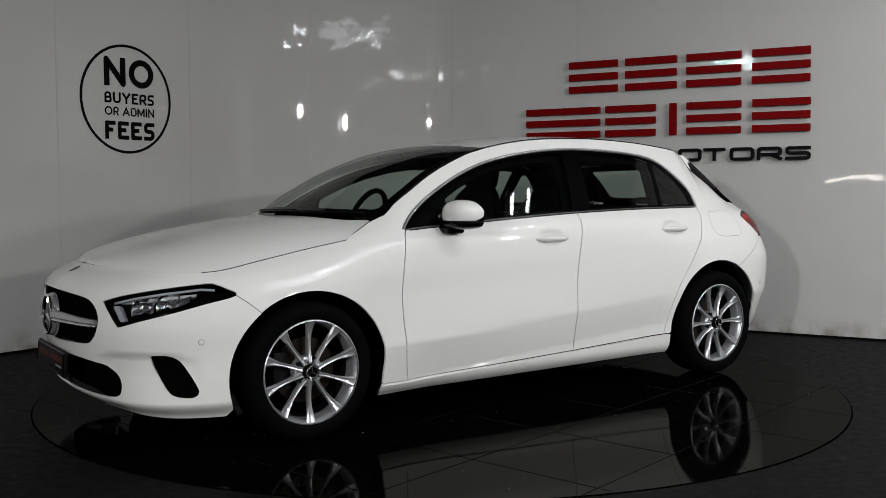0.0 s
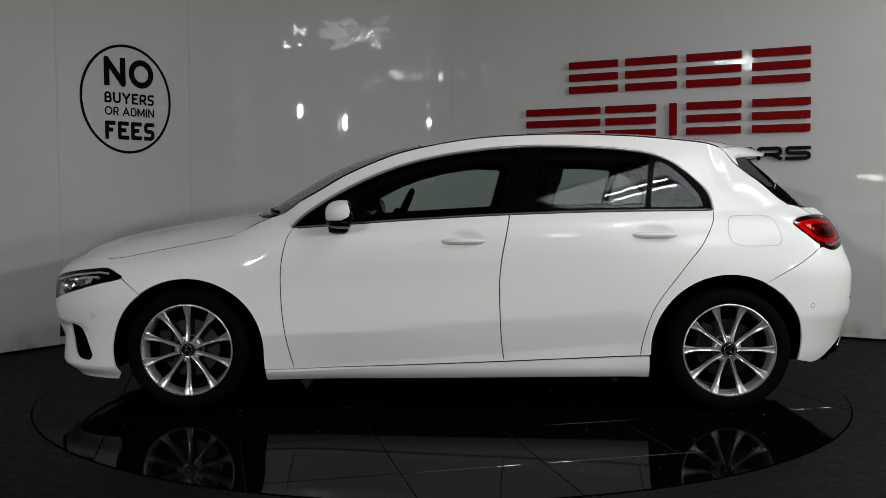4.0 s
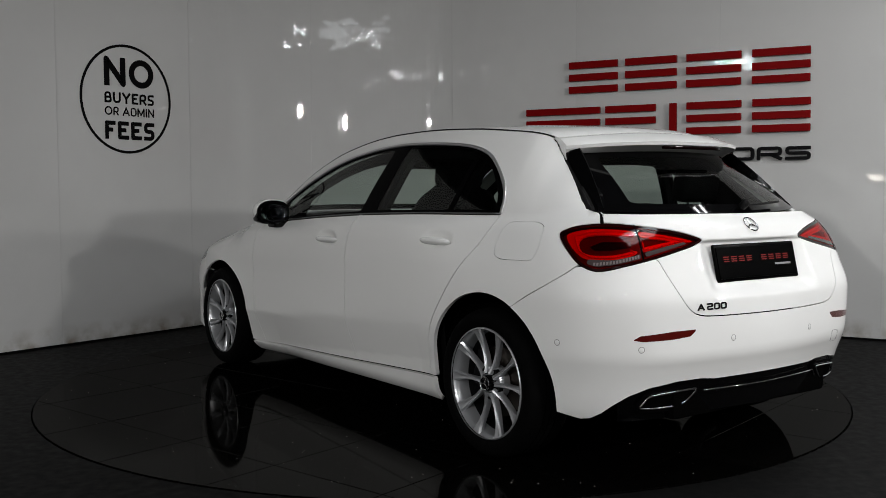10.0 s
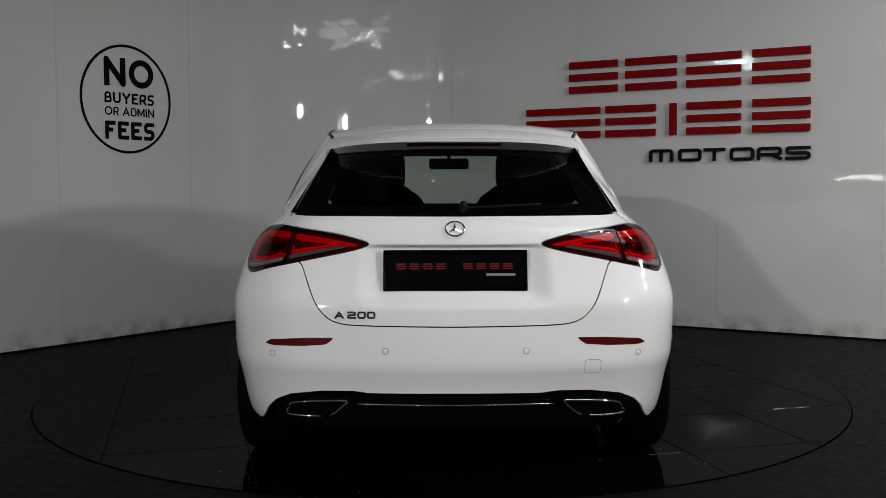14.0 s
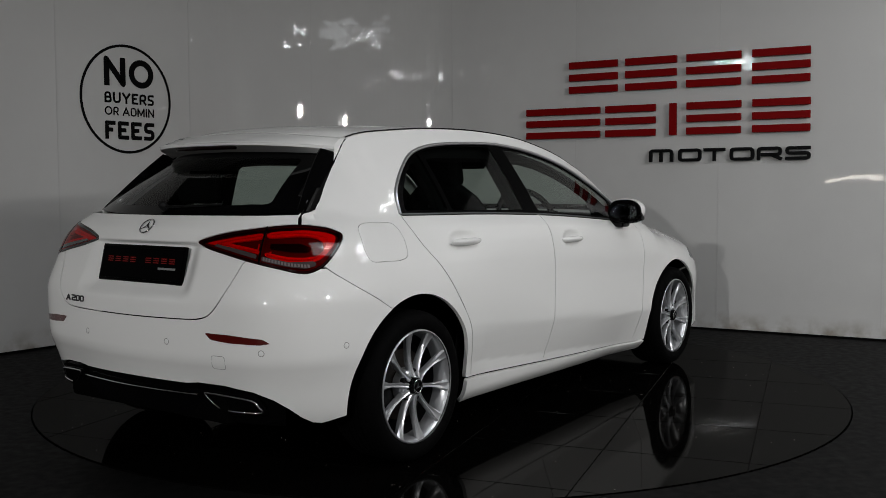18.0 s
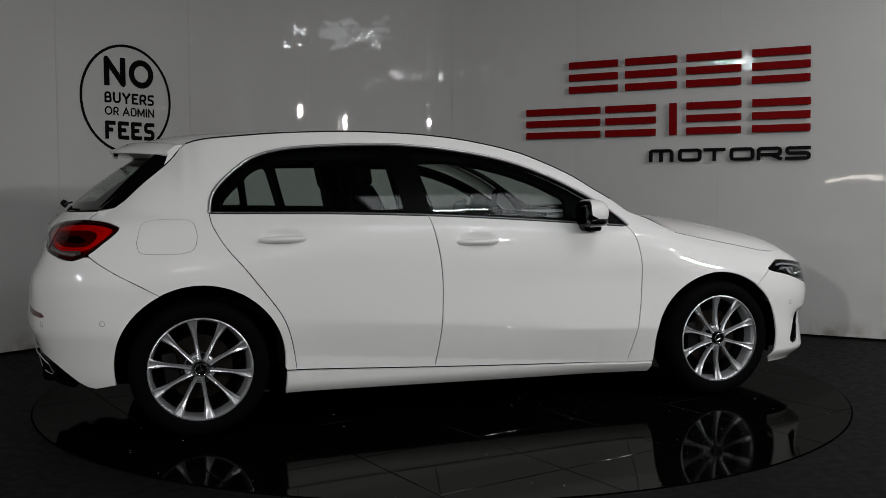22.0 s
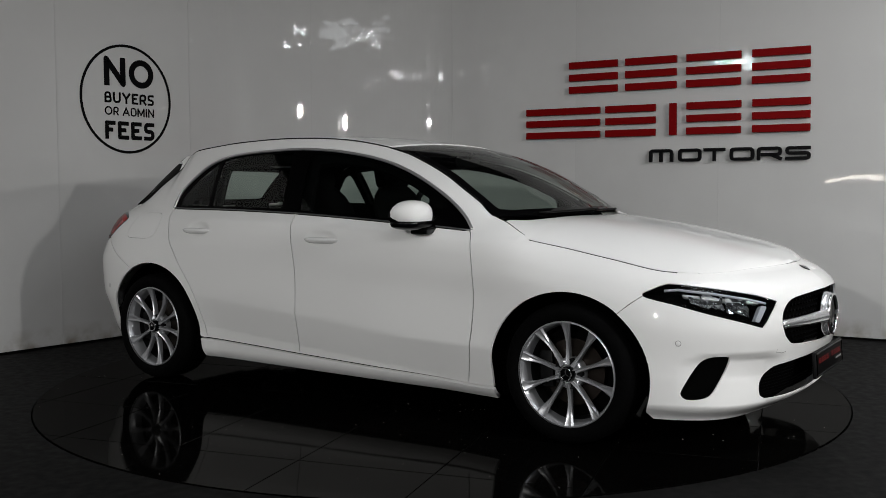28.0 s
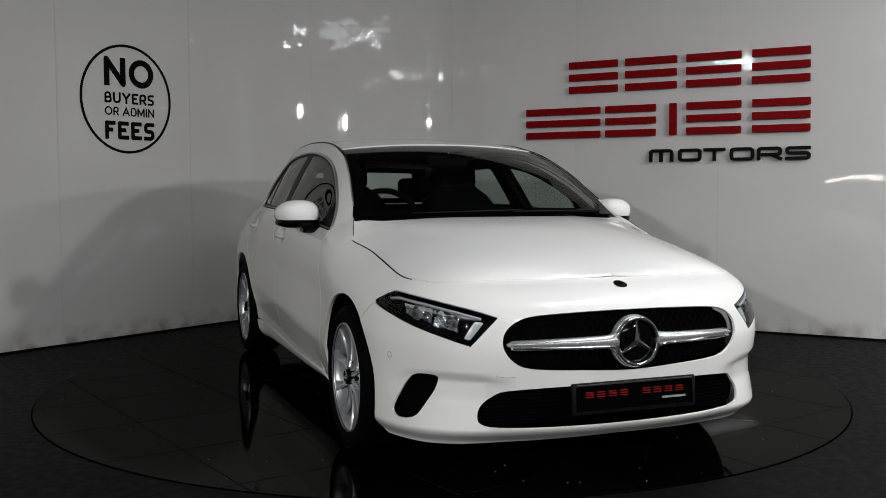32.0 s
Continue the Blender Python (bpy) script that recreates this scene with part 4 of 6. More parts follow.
def sill_skin(a, z):
    """The sill's skin, rolled under towards its lower edge."""
    p = skin(a, z)
    p[..., 1] -= np.sign(p[..., 1]) * .045 * np.clip((.222 - p[..., 2]) / .072, 0, 1) ** 2.2
    return p


def nose_skin(a, z):
    """The front bumper's skin with a ledge drawn in above the lower grille and the side vents."""
    p = skin(a, z)
    aa = np.abs(np.asarray(a, float))
    top = np.interp(aa, (.50, .60, .72, .82, .90, .97, 1.03), (.432, .442, .449, .450, .444, .425, .39))
    step = np.clip((top - z) / .042, 0, 1)
    step = step * step * (3 - 2 * step)
    fade = np.clip((z - .215) / .13, 0, 1) * np.clip((aa - .46) / .12, 0, 1) * np.clip((1.00 - aa) / .16, 0, 1)
    inward = -p / np.maximum(np.linalg.norm(p[..., :2], axis=-1), 1e-6)[..., None] * np.array((1, 1, 0))
    return p + inward * (.021 * step * fade)[..., None]


def tail_skin(b, z):
    """The tailgate's skin with a hollow for the plate under a sharp ledge."""
    p = skin_rear(b, z)
    side = np.clip((.37 - np.abs(np.asarray(b, float))) / .10, 0, 1)
    low, high = np.clip((z - .690) / .055, 0, 1), np.clip((.916 - z) / .012, 0, 1)
    p[..., 0] += .036 * side * side * (3 - 2 * side) * low * low * (3 - 2 * low) * high
    return p


def belt(lo, hi, n=20, down=.003):
    return [(x, float(z_top(ax(x))) - down) for x in np.linspace(lo, hi, n)]


def build_panels():
    light, tail = flowing(HEADLIGHT, 4), flowing(TAILLIGHT, 4)
    # front bumper with the nose
    half = [(0, Z_LOW + .006)] + [(float(a), Z_LOW + .006 - .018 * min(1, a / .9)) for a in np.linspace(.1, ax(1.75), 14)]
    half += side_line(arch(*FRONT_ARCH, -20, 51.5, 14)) + side_line([(1.66, .640), (1.712, .676)]) + [(1.01, .724), (1.01, .7605)]
    half += [(float(a), float(z_top(a)) - .0004) for a in np.linspace(1.0, .04, 30)] + [(0, .7746)]
    holes = [gapped(light, -.003), [(-u, v) for u, v in gapped(light, -.003)]]
    grille = flowing(both_sides(GRILLE), 3)
    low = flowing(both_sides(LOW_GRILLE), 3)
    vent = flowing(VENT, 4)
    me = sheet("front_bumper", both_sides(half), nose_skin, PAINT, holes + [grille, low, vent, [(-u, v) for u, v in vent]], step=.017, edge=.012, fold=.010)
    part("front_bumper", me, car)
    part("grille_recess", sheet("grille_recess", gapped(grille, -.012), skin, LINER, step=.05, lift=-.05, fold=0), car)
    part("lower_grille_recess", sheet("lower_grille_recess", gapped(low, -.012), skin, LINER, step=.05, lift=-.05, fold=0), car)
    pair("air_vent", sheet("air_vent", gapped(vent, -.006), skin, LINER, step=.03, lift=-.032, fold=0))
    # wings
    wing = arch(*FRONT_ARCH, 51.6, 184, 40) + [(.976, .206)] + DOOR_FRONT + [(.8337, .936), (.7957, .998), (.8107, 1.056)]
    wing += [(x, float(rail_z(x)) + (.0016 if x > .9 else -.002)) for x in np.linspace(.83, 1.10, 18)]
    wing = side_line(wing) + [(float(a), float(z_top(a)) - .0015) for a in np.linspace(ax(1.13), 1.012, 24)] + [(1.0077, float(z_top(1.008)) - .003), (1.0077, .730), (1.0077, .725)] + side_line([(1.712, .678), (1.66, .642)])
    me = sheet("wing", gapped(wing, .0022), skin, PAINT, [gapped(light, -.003)], step=.018, edge=.012, fold=.012)
    pair("wing", me)
    # doors
    door = DOOR_FRONT[::-1] + DOOR_MID + belt(-.262, .80)
    fr = pair("front_door", sheet("front_door", gapped(side_line(door), .0026), dimpled, PAINT, step=.013, edge=.013))
    door = DOOR_MID[::-1] + DOOR_REAR + belt(-1.295, -.275)
    rr = pair("rear_door", sheet("rear_door", gapped(side_line(door), .0026), dimpled, PAINT, step=.013, edge=.013))
    sill = [(.974, .148)] + [(x, .159 - .012 * x) for x in np.linspace(.9, -.95, 30)] + [(-.975, .172), (-.972, .275), (-.925, .275), (-.24, .243), (.827, .201), (.974, .202)]
    pair("sill", sheet("sill", gapped(side_line(sill), .0022), sill_skin, PAINT, step=.02, edge=.012, lift=.008))
    # rubber seals behind the door gaps
    for gap in (DOOR_FRONT, DOOR_MID, DOOR_REAR):
        tv, tf = tube(line_on(skin, dense_line(side_line(gap), .02), -.0095), .0050, 6)
        pair("door_seal", mesh_of("door_seal", tv, tf, LINER))
    # body side: quarter panel, roof side and pillars round the windows
    body = [(-.972, .281)] + arch(*REAR_ARCH, -4, 117.5, 34)
    body = side_line(body) + [(4.47, .693), (4.51, .714), (4.55, .735), (4.59, .757), (4.63, .780), (4.67, .804), (4.70, .825), (4.80, .90), (4.80, .93), (4.768, .990), (4.742, 1.018), (4.72, 1.026)]
    body += side_line([(-1.76, 1.040)] + [(x, float(rail_z(x)) - .002) for x in np.linspace(-1.70, -1.42, 10)] + [(x, float(rail_z(x)) - .002) for x in np.linspace(-1.39, .815, 60)])
    body += side_line([(.800, .998), (.838, .936)] + WINDOW_TOP[4:-1] + [(-1.307, 1.016)] + DOOR_REAR[::-1][1:])
    flap = flowing(FUEL_FLAP, 4)
    pair("fuel_flap", sheet("fuel_flap", gapped(flap, .0012), skin, PAINT, step=.03, edge=.014))
    me = sheet("body_side", gapped(body, .0018), skin, PAINT, [gapped(tail, -.003), gapped(flap, -.0008)], step=.026, edge=.016)
    pair("body_side", me)
    # tail
    lower = [(0, .6275), (.20, .629), (.34, .631), (.41, .636), (.455, .651), (.490, .682), (.517, .722), (.545, .775), (.58, .843)]
    lower = eased(lower, 4)
    half = lower + [(.66, .90), (.83, .925), (.866, .990), (.892, 1.018), (.92, 1.026)] + [(float(b), float(z_top(A_END - b)) - .002) for b in np.linspace(.90, .05, 16)] + [(0, 1.018)]
    tail_b = [(A_END - a, z) for a, z in gapped(tail, -.003)]
    part("tailgate", sheet("tailgate", gapped(both_sides(half), .0024), tail_skin, PAINT, [tail_b, [(-u, v) for u, v in tail_b]], step=.013, edge=.012, fold=.014), car)
    bottom = [(0, .385), (.32, .382), (.38, .389), (.50, .386), (.63, .368), (.72, .338), (.79, .300), (.85, .263), (.905, .240), (.95, .234), (.985, .240)]
    half = bottom + [(A_END - a, z) for a, z in side_line(arch(*REAR_ARCH, 190, 117.5, 24))]
    half += [(A_END - a, z) for a, z in ((4.47, .691), (4.51, .712), (4.55, .733), (4.59, .755), (4.63, .778), (4.67, .801), (4.70, .822))] + [(.74, .835), (.70, .900), (.666, .900)] + [(u + .001, v - .0022) for u, v in lower[::-1]]
    part("rear_bumper", sheet("rear_bumper", both_sides(half), skin_rear, PAINT, [tail_b, [(-u, v) for u, v in tail_b]], step=.026, edge=.016, fold=.010), car)
    skirt = [(0, .388), (.32, .386), (.38, .392), (.50, .389), (.63, .372), (.725, .342), (.755, .325), (.770, .290), (.77, .216), (.5, .232), (.2, .245), (0, .245)]
    part("diffuser", sheet("diffuser", both_sides(skirt), skin_rear, GLOSS_BLACK, step=.03, lift=-.016, fold=.05), car, "gloss black rear diffuser")
    # bonnet
    hood = [(1.120, 0), (1.112, .25), (1.080, .45), (1.024, .60), (.985, .66), (.972, .685)]
    hood += [(float(x), float(np.interp(-x, -EDGE_X, EDGE_Y))) for x in (.972, .985, 1.0, 1.02, 1.04, 1.06, 1.08)]
    hood += [(float(x), float(y)) for x, y, _ in EDGE[::-8]] + [(float(EDGE[0, 0]), 0.0)]
    part("bonnet", sheet("bonnet", gapped(both_sides([(y, x) for x, y in hood]), .0007), lambda y, x: bonnet(x, y), PAINT, step=.032, edge=.018), car)
    seal = [(float(p[0]), float(p[1]), float(p[2]) + float(np.interp(p[0], (1.05, 1.13), (.0010, -.0030)))) for p in [bonnet(np.array([x]), np.array([np.interp(-x, -EDGE_X, EDGE_Y)]))[0] for x in np.linspace(.96, 1.90, 64)]]
    for side in (1, -1):
        tv, tf = tube([(x, side * y, z) for x, y, z in seal], .0017, 6)
        part("bonnet_seal", mesh_of("bonnet_seal", tv, tf, LINER), car)
    nose = [tuple(p) for p in EDGE[EDGE[:, 0] > 1.88]]
    tv, tf = tube([(x, -y, z - .0034) for x, y, z in nose[::-4]] + [(x, y, z - .0034) for x, y, z in nose[4::4]], .0046, 8)
    part("bonnet_lip", mesh_of("bonnet_lip", tv, tf, PAINT), car)
    # roof and windscreen
    roof = [(.165, -.972), (.165, .972), (-1.398, .972), (-1.398, -.972)]
    part("roof", sheet("roof", dense(roof, .03), canopy, PAINT, step=.05, edge=.04), car)
    screen = [(.185, -.985), (.185, .985), (.905, .985), (.905, -.985)]
    hole = rounded([(.235, -.90), (.235, .90), (.865, .925), (.865, -.925)], .05)
    part("windscreen_border", sheet("windscreen_border", screen, canopy, GLOSS_BLACK, [hole], step=.05, edge=.03, fold=.008, lift=-.004), car)
    part("windscreen", sheet("windscreen", hole, canopy, GLASS_FRONT, step=.05, edge=.03, fold=0, lift=-.004), car)
    v, f = [], []
    for side in (1, -1):
        xs = np.linspace(-1.39, .80, 60)
        line = [(x, side * (float(rail_y(x)) - .006), float(rail_z(x)) + .001) for x in xs]
        tv, tf = tube(line, .0032, 6)
        part("roof_seal", mesh_of("roof_seal", tv, tf, MATT_BLACK), car)
    # rear window
    frame = [(-.02, -1.0), (-.02, 1.0), (1.0, .995), (1.0, -.995)]
    hole = rounded([(.12, -.80), (.12, .80), (.88, .80), (.88, -.80)], .06)
    part("rear_window_border", sheet("rear_window_border", frame, rear_glass, GLOSS_BLACK, [hole], step=.06, edge=.04, fold=.006, lift=.003), car)
    part("rear_window", sheet("rear_window", hole, rear_glass, GLASS_REAR, step=.06, edge=.04, fold=0, lift=.003), car)
    # roof spoiler
    q = np.linspace(-1, 1, 41)
    b = 1 - np.abs(q) ** 3.2
    lip = np.stack([-1.478 - .262 * b, .527 * q, 1.300 + .018 * b], -1)
    rows = [canopy(np.full(41, -1.402), q * .996), None, lip, lip + np.array((.006, 0, -.014)), rear_glass(np.full(41, .965), q) + np.array((-.008, 0, .004))]
    rows[1] = .55 * rows[0] + .45 * rows[2] + np.array((0, 0, .012))
    verts = [tuple(p) for r in rows for p in r]
    faces = [(41 * r + i, 41 * r + i + 1, 41 * r + 42 + i, 41 * r + 41 + i) for r in range(3) for i in range(40)]
    faces += [tuple(41 * r for r in range(4)), tuple(41 * r + 40 for r in range(3, -1, -1))]
    under = [tuple(p) for r in rows[3:] for p in r]
    bm = bmesh.new()
    vs = [bm.verts.new(p) for p in verts]
    for fc in faces:
        bm.faces.new([vs[i] for i in fc])
    for side in (1, -1):
        fin, steps = bmesh.new(), np.linspace(0, 1, 13)
        foot = rear_glass(steps, np.full(13, side * 1.0)) + np.array((.012, side * .004, 0))
        edge = rear_glass(steps, np.full(13, side * .985)) + np.stack([-(.004 + .085 * steps ** 1.5), np.full(13, -side * .010), .008 + .010 * steps], -1)
        inner = rear_glass(steps, np.full(13, side * .93)) + np.array((0, 0, .002))
        lines = [[fin.verts.new(tuple(p)) for p in line] for line in (foot + np.array((.07, -side * .016, -.004)), foot, edge, edge + np.array((0, -side * .007, -.002)), inner)]
        for i in range(12):
            for k in range(5):
                fin.faces.new((lines[k][i], lines[k][i + 1], lines[(k + 1) % 5][i + 1], lines[(k + 1) % 5][i]))
        fin.faces.new([line[0] for line in lines]), fin.faces.new([line[-1] for line in lines])
        bmesh.ops.recalc_face_normals(fin, faces=fin.faces)
        part("side_fin", bm_mesh("side_fin", fin, GLOSS_BLACK, 40), car, "gloss black fin beside the rear window")
    # the spoiler's ends run down onto the body's rail
    for end, side in ((0, -1), (40, 1)):
        rail = [bm.verts.new((x, side * (float(rail_y(x)) + .003), float(rail_z(x)) - .001)) for x in (-1.402, -1.430, -1.460, -1.492)]
        tops = [vs[41 * r + end] for r in range(4)]
        for i in range(3):
            bm.faces.new((rail[i], rail[i + 1], tops[i + 1], tops[i]))
    spoiler = part("spoiler", bm_mesh("spoiler", bm, PAINT, 40), car)
    part("spoiler_underside", mesh_of("spoiler_underside", under, [(i, i + 1, 42 + i, 41 + i) for i in range(40)], PAINT), spoiler)
    brake = [tuple(.80 * rows[3][i] + .20 * rows[4][i] + np.array((-.002, 0, -.003))) for i in range(13, 28)]
    tv, tf = tube(brake, .010, 6)
    part("brake_light", mesh_of("brake_light", tv, tf, BRAKE_LENS), spoiler, "dark red high brake light")
    return fr, rr


doors_front, doors_rear = build_panels()


def build_windows():
    outline = WINDOW_TOP + belt(-1.295, .80, 24, -.001)
    panes = {"quarter_window": rounded([(-1.262, 1.030), (-1.245, 1.095), (-1.165, 1.190), (-1.085, 1.252), (-1.030, 1.283), (-.982, 1.030)], .018),
             "rear_door_window": rounded([(-.954, 1.028), (-1.000, 1.294), (-.93, 1.308), (-.80, 1.322), (-.44, 1.330), (-.385, 1.020)], .02),
             "front_door_window": rounded([(-.252, 1.012), (-.318, 1.322), (-.135, 1.314), (.066, 1.285), (.238, 1.246), (.382, 1.196), (.524, 1.133), (.66, 1.058), (.615, .962)], .025)}
    shapes = [side_line(p) for p in panes.values()]
    frame = sheet("window_frame", gapped(side_line(outline), .004), skin, FRAME_BLACK, shapes, step=.05, edge=.02, fold=.01, lift=-.004)
    pair("window_frame", frame)
    for name, shape in zip(panes, shapes):
        l, r = pair(name, sheet(name, shape, skin, GLASS_SIDE, step=.06, edge=.03, fold=0, lift=-.006))
    inner = [[(-1.255, 1.035), (-1.235, 1.10), (-1.10, 1.236), (-1.034, 1.266), (-.986, 1.035)], [(-.946, 1.035), (-.990, 1.276), (-.85, 1.288), (-.43, 1.295), (-.395, 1.028)],
             [(-.215, 1.022), (-.280, 1.285), (-.10, 1.290), (.066, 1.268), (.238, 1.226), (.382, 1.174), (.53, 1.098), (.50, .975)]]
    trim = sheet("pillar_trim", gapped(side_line(outline), -.01), skin, CABIN, [side_line(rounded(p, .03)) for p in inner], step=.07, edge=.04, fold=.03, lift=-.045)
    pair("pillar_trim", trim)
    # bright strip round the windows
    for side in (1, -1):
        top = skin(np.array([a for a, _ in side_line(WINDOW_TOP)]), np.array([z for _, z in WINDOW_TOP]))
        fine = []
        for i in range(len(top) - 1):
            fine += [top[i] + (top[i + 1] - top[i]) * t for t in (0, .33, .66)]
        fine.append(top[-1])
        low = skin(np.array([ax(x) for x, _ in belt(-1.30, .83, 40)]), np.array([z + .005 for _, z in belt(-1.30, .83, 40)]))
        for line, thick, mat, label in ((fine, .0082, TRIM, "bright metal window trim"), (low, .0042, WAIST_TRIM, "satin dark metal waist trim")):
            pts = [(p[0], side * (p[1] + .001), p[2]) for p in line]
            tv, tf = tube(pts, thick, 6)
            part("window_trim", mesh_of("window_trim", tv, tf, mat), car, label)


build_windows()


def build_handles():
    for doors, x, z, y in ((doors_front, -.034, .861, .880), (doors_rear, -.984, .890, .862)):
        for ob, side in zip(doors, (1, -1)):
            bm = bmesh.new()
            n = 15
            rows = []
            for i in range(n):
                t = i / (n - 1) * 2 - 1
                w = max(.15, (1 - abs(t) ** 4)) ** .5
                out, tall = .030 * (1 - t ** 4) + .002, .0165 * w
                rows.append([bm.verts.new((x + t * .113, side * (y - .004 + out * max(0, math.cos(g)) + .004 * math.sin(g)), z + tall * math.sin(g) * (1.1 if math.sin(g) < 0 else .9))) for g in np.linspace(-math.pi / 2, math.pi / 2, 9)])
            for r, s in zip(rows, rows[1:]):
                for i in range(8):
                    bm.faces.new((r[i], r[i + 1], s[i + 1], s[i]))
            for r in (rows[0], rows[-1]):
                bm.faces.new(r)
            part("handle", bm_mesh("handle", bm, PAINT, 60), ob)


build_handles()


def build_mirrors():
    power = lambda c, k: math.copysign(abs(c) ** k, c)

    def shell_bm(levels, mx, my, mz, sx, sy, sz, side, zk):
        bm = bmesh.new()
        bmesh.ops.create_icosphere(bm, subdivisions=levels, radius=1)
        for v in bm.verts:
            x, y, z = power(v.co.x, .85), power(v.co.y, .70), power(v.co.z, zk)
            if x < -.30:
                x = -.30 - (x + .30) * .05
            out = max(0, y)
            z *= 1 - .25 * out * out
            x -= .30 * out * out
            v.co = (mx + x * sx, side * (my + y * sy), mz + z * sz)
        return bm
    for side in (1, -1):
        shell = part("mirror", bm_mesh("mirror", shell_bm(4, .565, .912, 1.000, .085, .108, .068, side, .8), PAINT, 50), car, "white door mirror with a black base")
        part("lower_cover", bm_mesh("lower_cover", shell_bm(3, .563, .911, .957, .086, .107, .033, side, .8), GLOSS_BLACK, 50), shell, "gloss black lower cover")
        part("stalk", bm_mesh("stalk", box_bm((.10, .10, .045), (.590, side * .848, .926), .018, 3), GLOSS_BLACK), shell)
        part("bezel", bm_mesh("bezel", shell_bm(4, .555, .912, .995, .085, .1065, .0665, side, .8), GLOSS_BLACK, 50), shell)
        part("mirror_glass", bm_mesh("mirror_glass", shell_bm(3, .552, .912, .992, .085, .088, .048, side, .8), MIRROR_GLASS, 50), shell)


build_mirrors()


def build_wheel():
    """One wheel about its own axis (y outwards), hub face at y = 0."""
    v, f = lathe([(.233, .000), (.233, -.006), (.228, -.011), (.223, -.016), (.217, -.034), (.211, -.075)], 72)
    wheel = part("wheel", mesh_of("wheel", v, f, ALLOY), car, "silver ten-spoke alloy wheel")
    v, f = lathe([(.228, .004), (.2335, .003), (.2345, -.004), (.231, -.01)], 72)
    part("rim_edge", mesh_of("rim_edge", v, f, ALLOY), wheel)
    v, f = lathe([(.211, -.075), (.205, -.12), (.205, -.20), (.228, -.21)], 72)
    part("barrel", mesh_of("barrel", v, f, DARK_METAL), wheel)
    prof = [(.231, -.006), (.240, .004), (.262, .0095), (.285, .007), (.299, -.004), (.3065, -.018), (.310, -.030), (.3115, -.045), (.312, -.10), (.311, -.165), (.306, -.192), (.294, -.212), (.26, -.222), (.229, -.214)]
    v, f = lathe(prof, 96)
    tyre = part("tyre", mesh_of("tyre", v, f, RUBBER), wheel, "black road tyre")
    for k, y in enumerate((-.062, -.095, -.128)):
        gv, gf = lathe([(.3123, y - .0035), (.3123, y + .0035)], 96)
        part("tread_groove", mesh_of("tread_groove", gv, gf, LINER), tyre)
    for i in range(10):
        bm = bmesh.new()
        rows = []
        n = 9
        for k in range(n):
            t = k / (n - 1)
            r = .042 + t * .186
            w = .0108 - .0022 * math.sin(t * 2.6) + .0160 * max(0, t - .45) ** 1.6 / .55 ** 1.6
            top = -.012 - .020 * math.sin(t * math.pi) ** .8 * (1 - .3 * t) + .006 * t
            thick = .030 - .008 * t
            rows.append([bm.verts.new(q) for q in ((r, top - thick, -w * .8), (r, top - .007, -w), (r, top, -w * .62), (r, top - .004, 0), (r, top, w * .62), (r, top - .007, w), (r, top - thick, w * .8))])
        for a, b in zip(rows, rows[1:]):
            for j in range(6):
                bm.faces.new((a[j], a[j + 1], b[j + 1], b[j]))
            bm.faces.new((a[6], a[0], b[0], b[6]))
        bm.faces.new(rows[0]), bm.faces.new(rows[-1])
        bmesh.ops.transform(bm, matrix=Matrix.Rotation(radians(36 * i + 18), 4, "Y"), verts=bm.verts[:])
        part("spoke", bm_mesh("spoke", bm, ALLOY, 40), wheel)
    v, f = lathe([(.001, -.034), (.052, -.034), (.066, -.028), (.070, -.05), (.07, -.08)], 40)
    part("hub", mesh_of("hub", v, f, ALLOY), wheel)
    v, f = lathe([(.0005, .001), (.026, .001), (.0315, -.001), (.033, -.008), (.033, -.036)], 40)
    cap = part("hub_cap", mesh_of("hub_cap", v, f, GLOSS_BLACK), wheel, "black hub cap with a plain chrome ring")
    v, f = lathe([(.0235, .0005), (.0245, .0035), (.0285, .003), (.0295, .0)], 40)
    part("cap_ring", mesh_of("cap_ring", v, f, CHROME), cap)
    for k in range(3):
        t = radians(90 + 120 * k)
        v = [(r * math.cos(t) - w * math.sin(t), y, r * math.sin(t) + w * math.cos(t)) for r, w, y in ((0, 0, .005), (.004, .0036, .001), (.0235, .0006, .001), (.0235, -.0006, .001), (.004, -.0036, .001))]
        part("cap_bar", mesh_of("cap_bar", v, [(0, 1, 2, 3), (0, 3, 4)], CHROME, False), cap)
    for i in range(5):
        t = radians(72 * i + 36)
        v, f = lathe([(.0005, -.044), (.008, -.044), (.010, -.040), (.0138, -.0395), (.0145, -.043), (.0145, -.06)], 14)
        v = [(x + .056 * math.cos(t), y + .016, z + .056 * math.sin(t)) for x, y, z in v]
        part("wheel_bolt", mesh_of("wheel_bolt", v, f, MATT_BLACK), wheel)
    v, f = lathe([(.06, -.085), (.148, -.085), (.148, -.110), (.06, -.110)], 56)
    part("brake_disc", mesh_of("brake_disc", v, f, STEEL, False), wheel)
    v, f = lathe([(.001, -.125), (.20, -.125)], 40)
    part("wheel_back", mesh_of("wheel_back", v, f, LINER), wheel)
    bm = box_bm((.07, .07, .17), (.125, -.095, .01), .02, 2)
    part("brake_caliper", bm_mesh("brake_caliper", bm, MATT_BLACK), wheel)
    return wheel


wheel = build_wheel()
wheel.matrix_basis = pose(1.364, .880, .3125, 0, 0, 0)
for x, y, turn, spin in ((-1.364, .876, 0, -18), (1.364, -.880, 180, 2.5), (-1.364, -.876, 180, 9)):
    copy_thing(wheel, pose(x, y, .3125, 0, spin, turn))


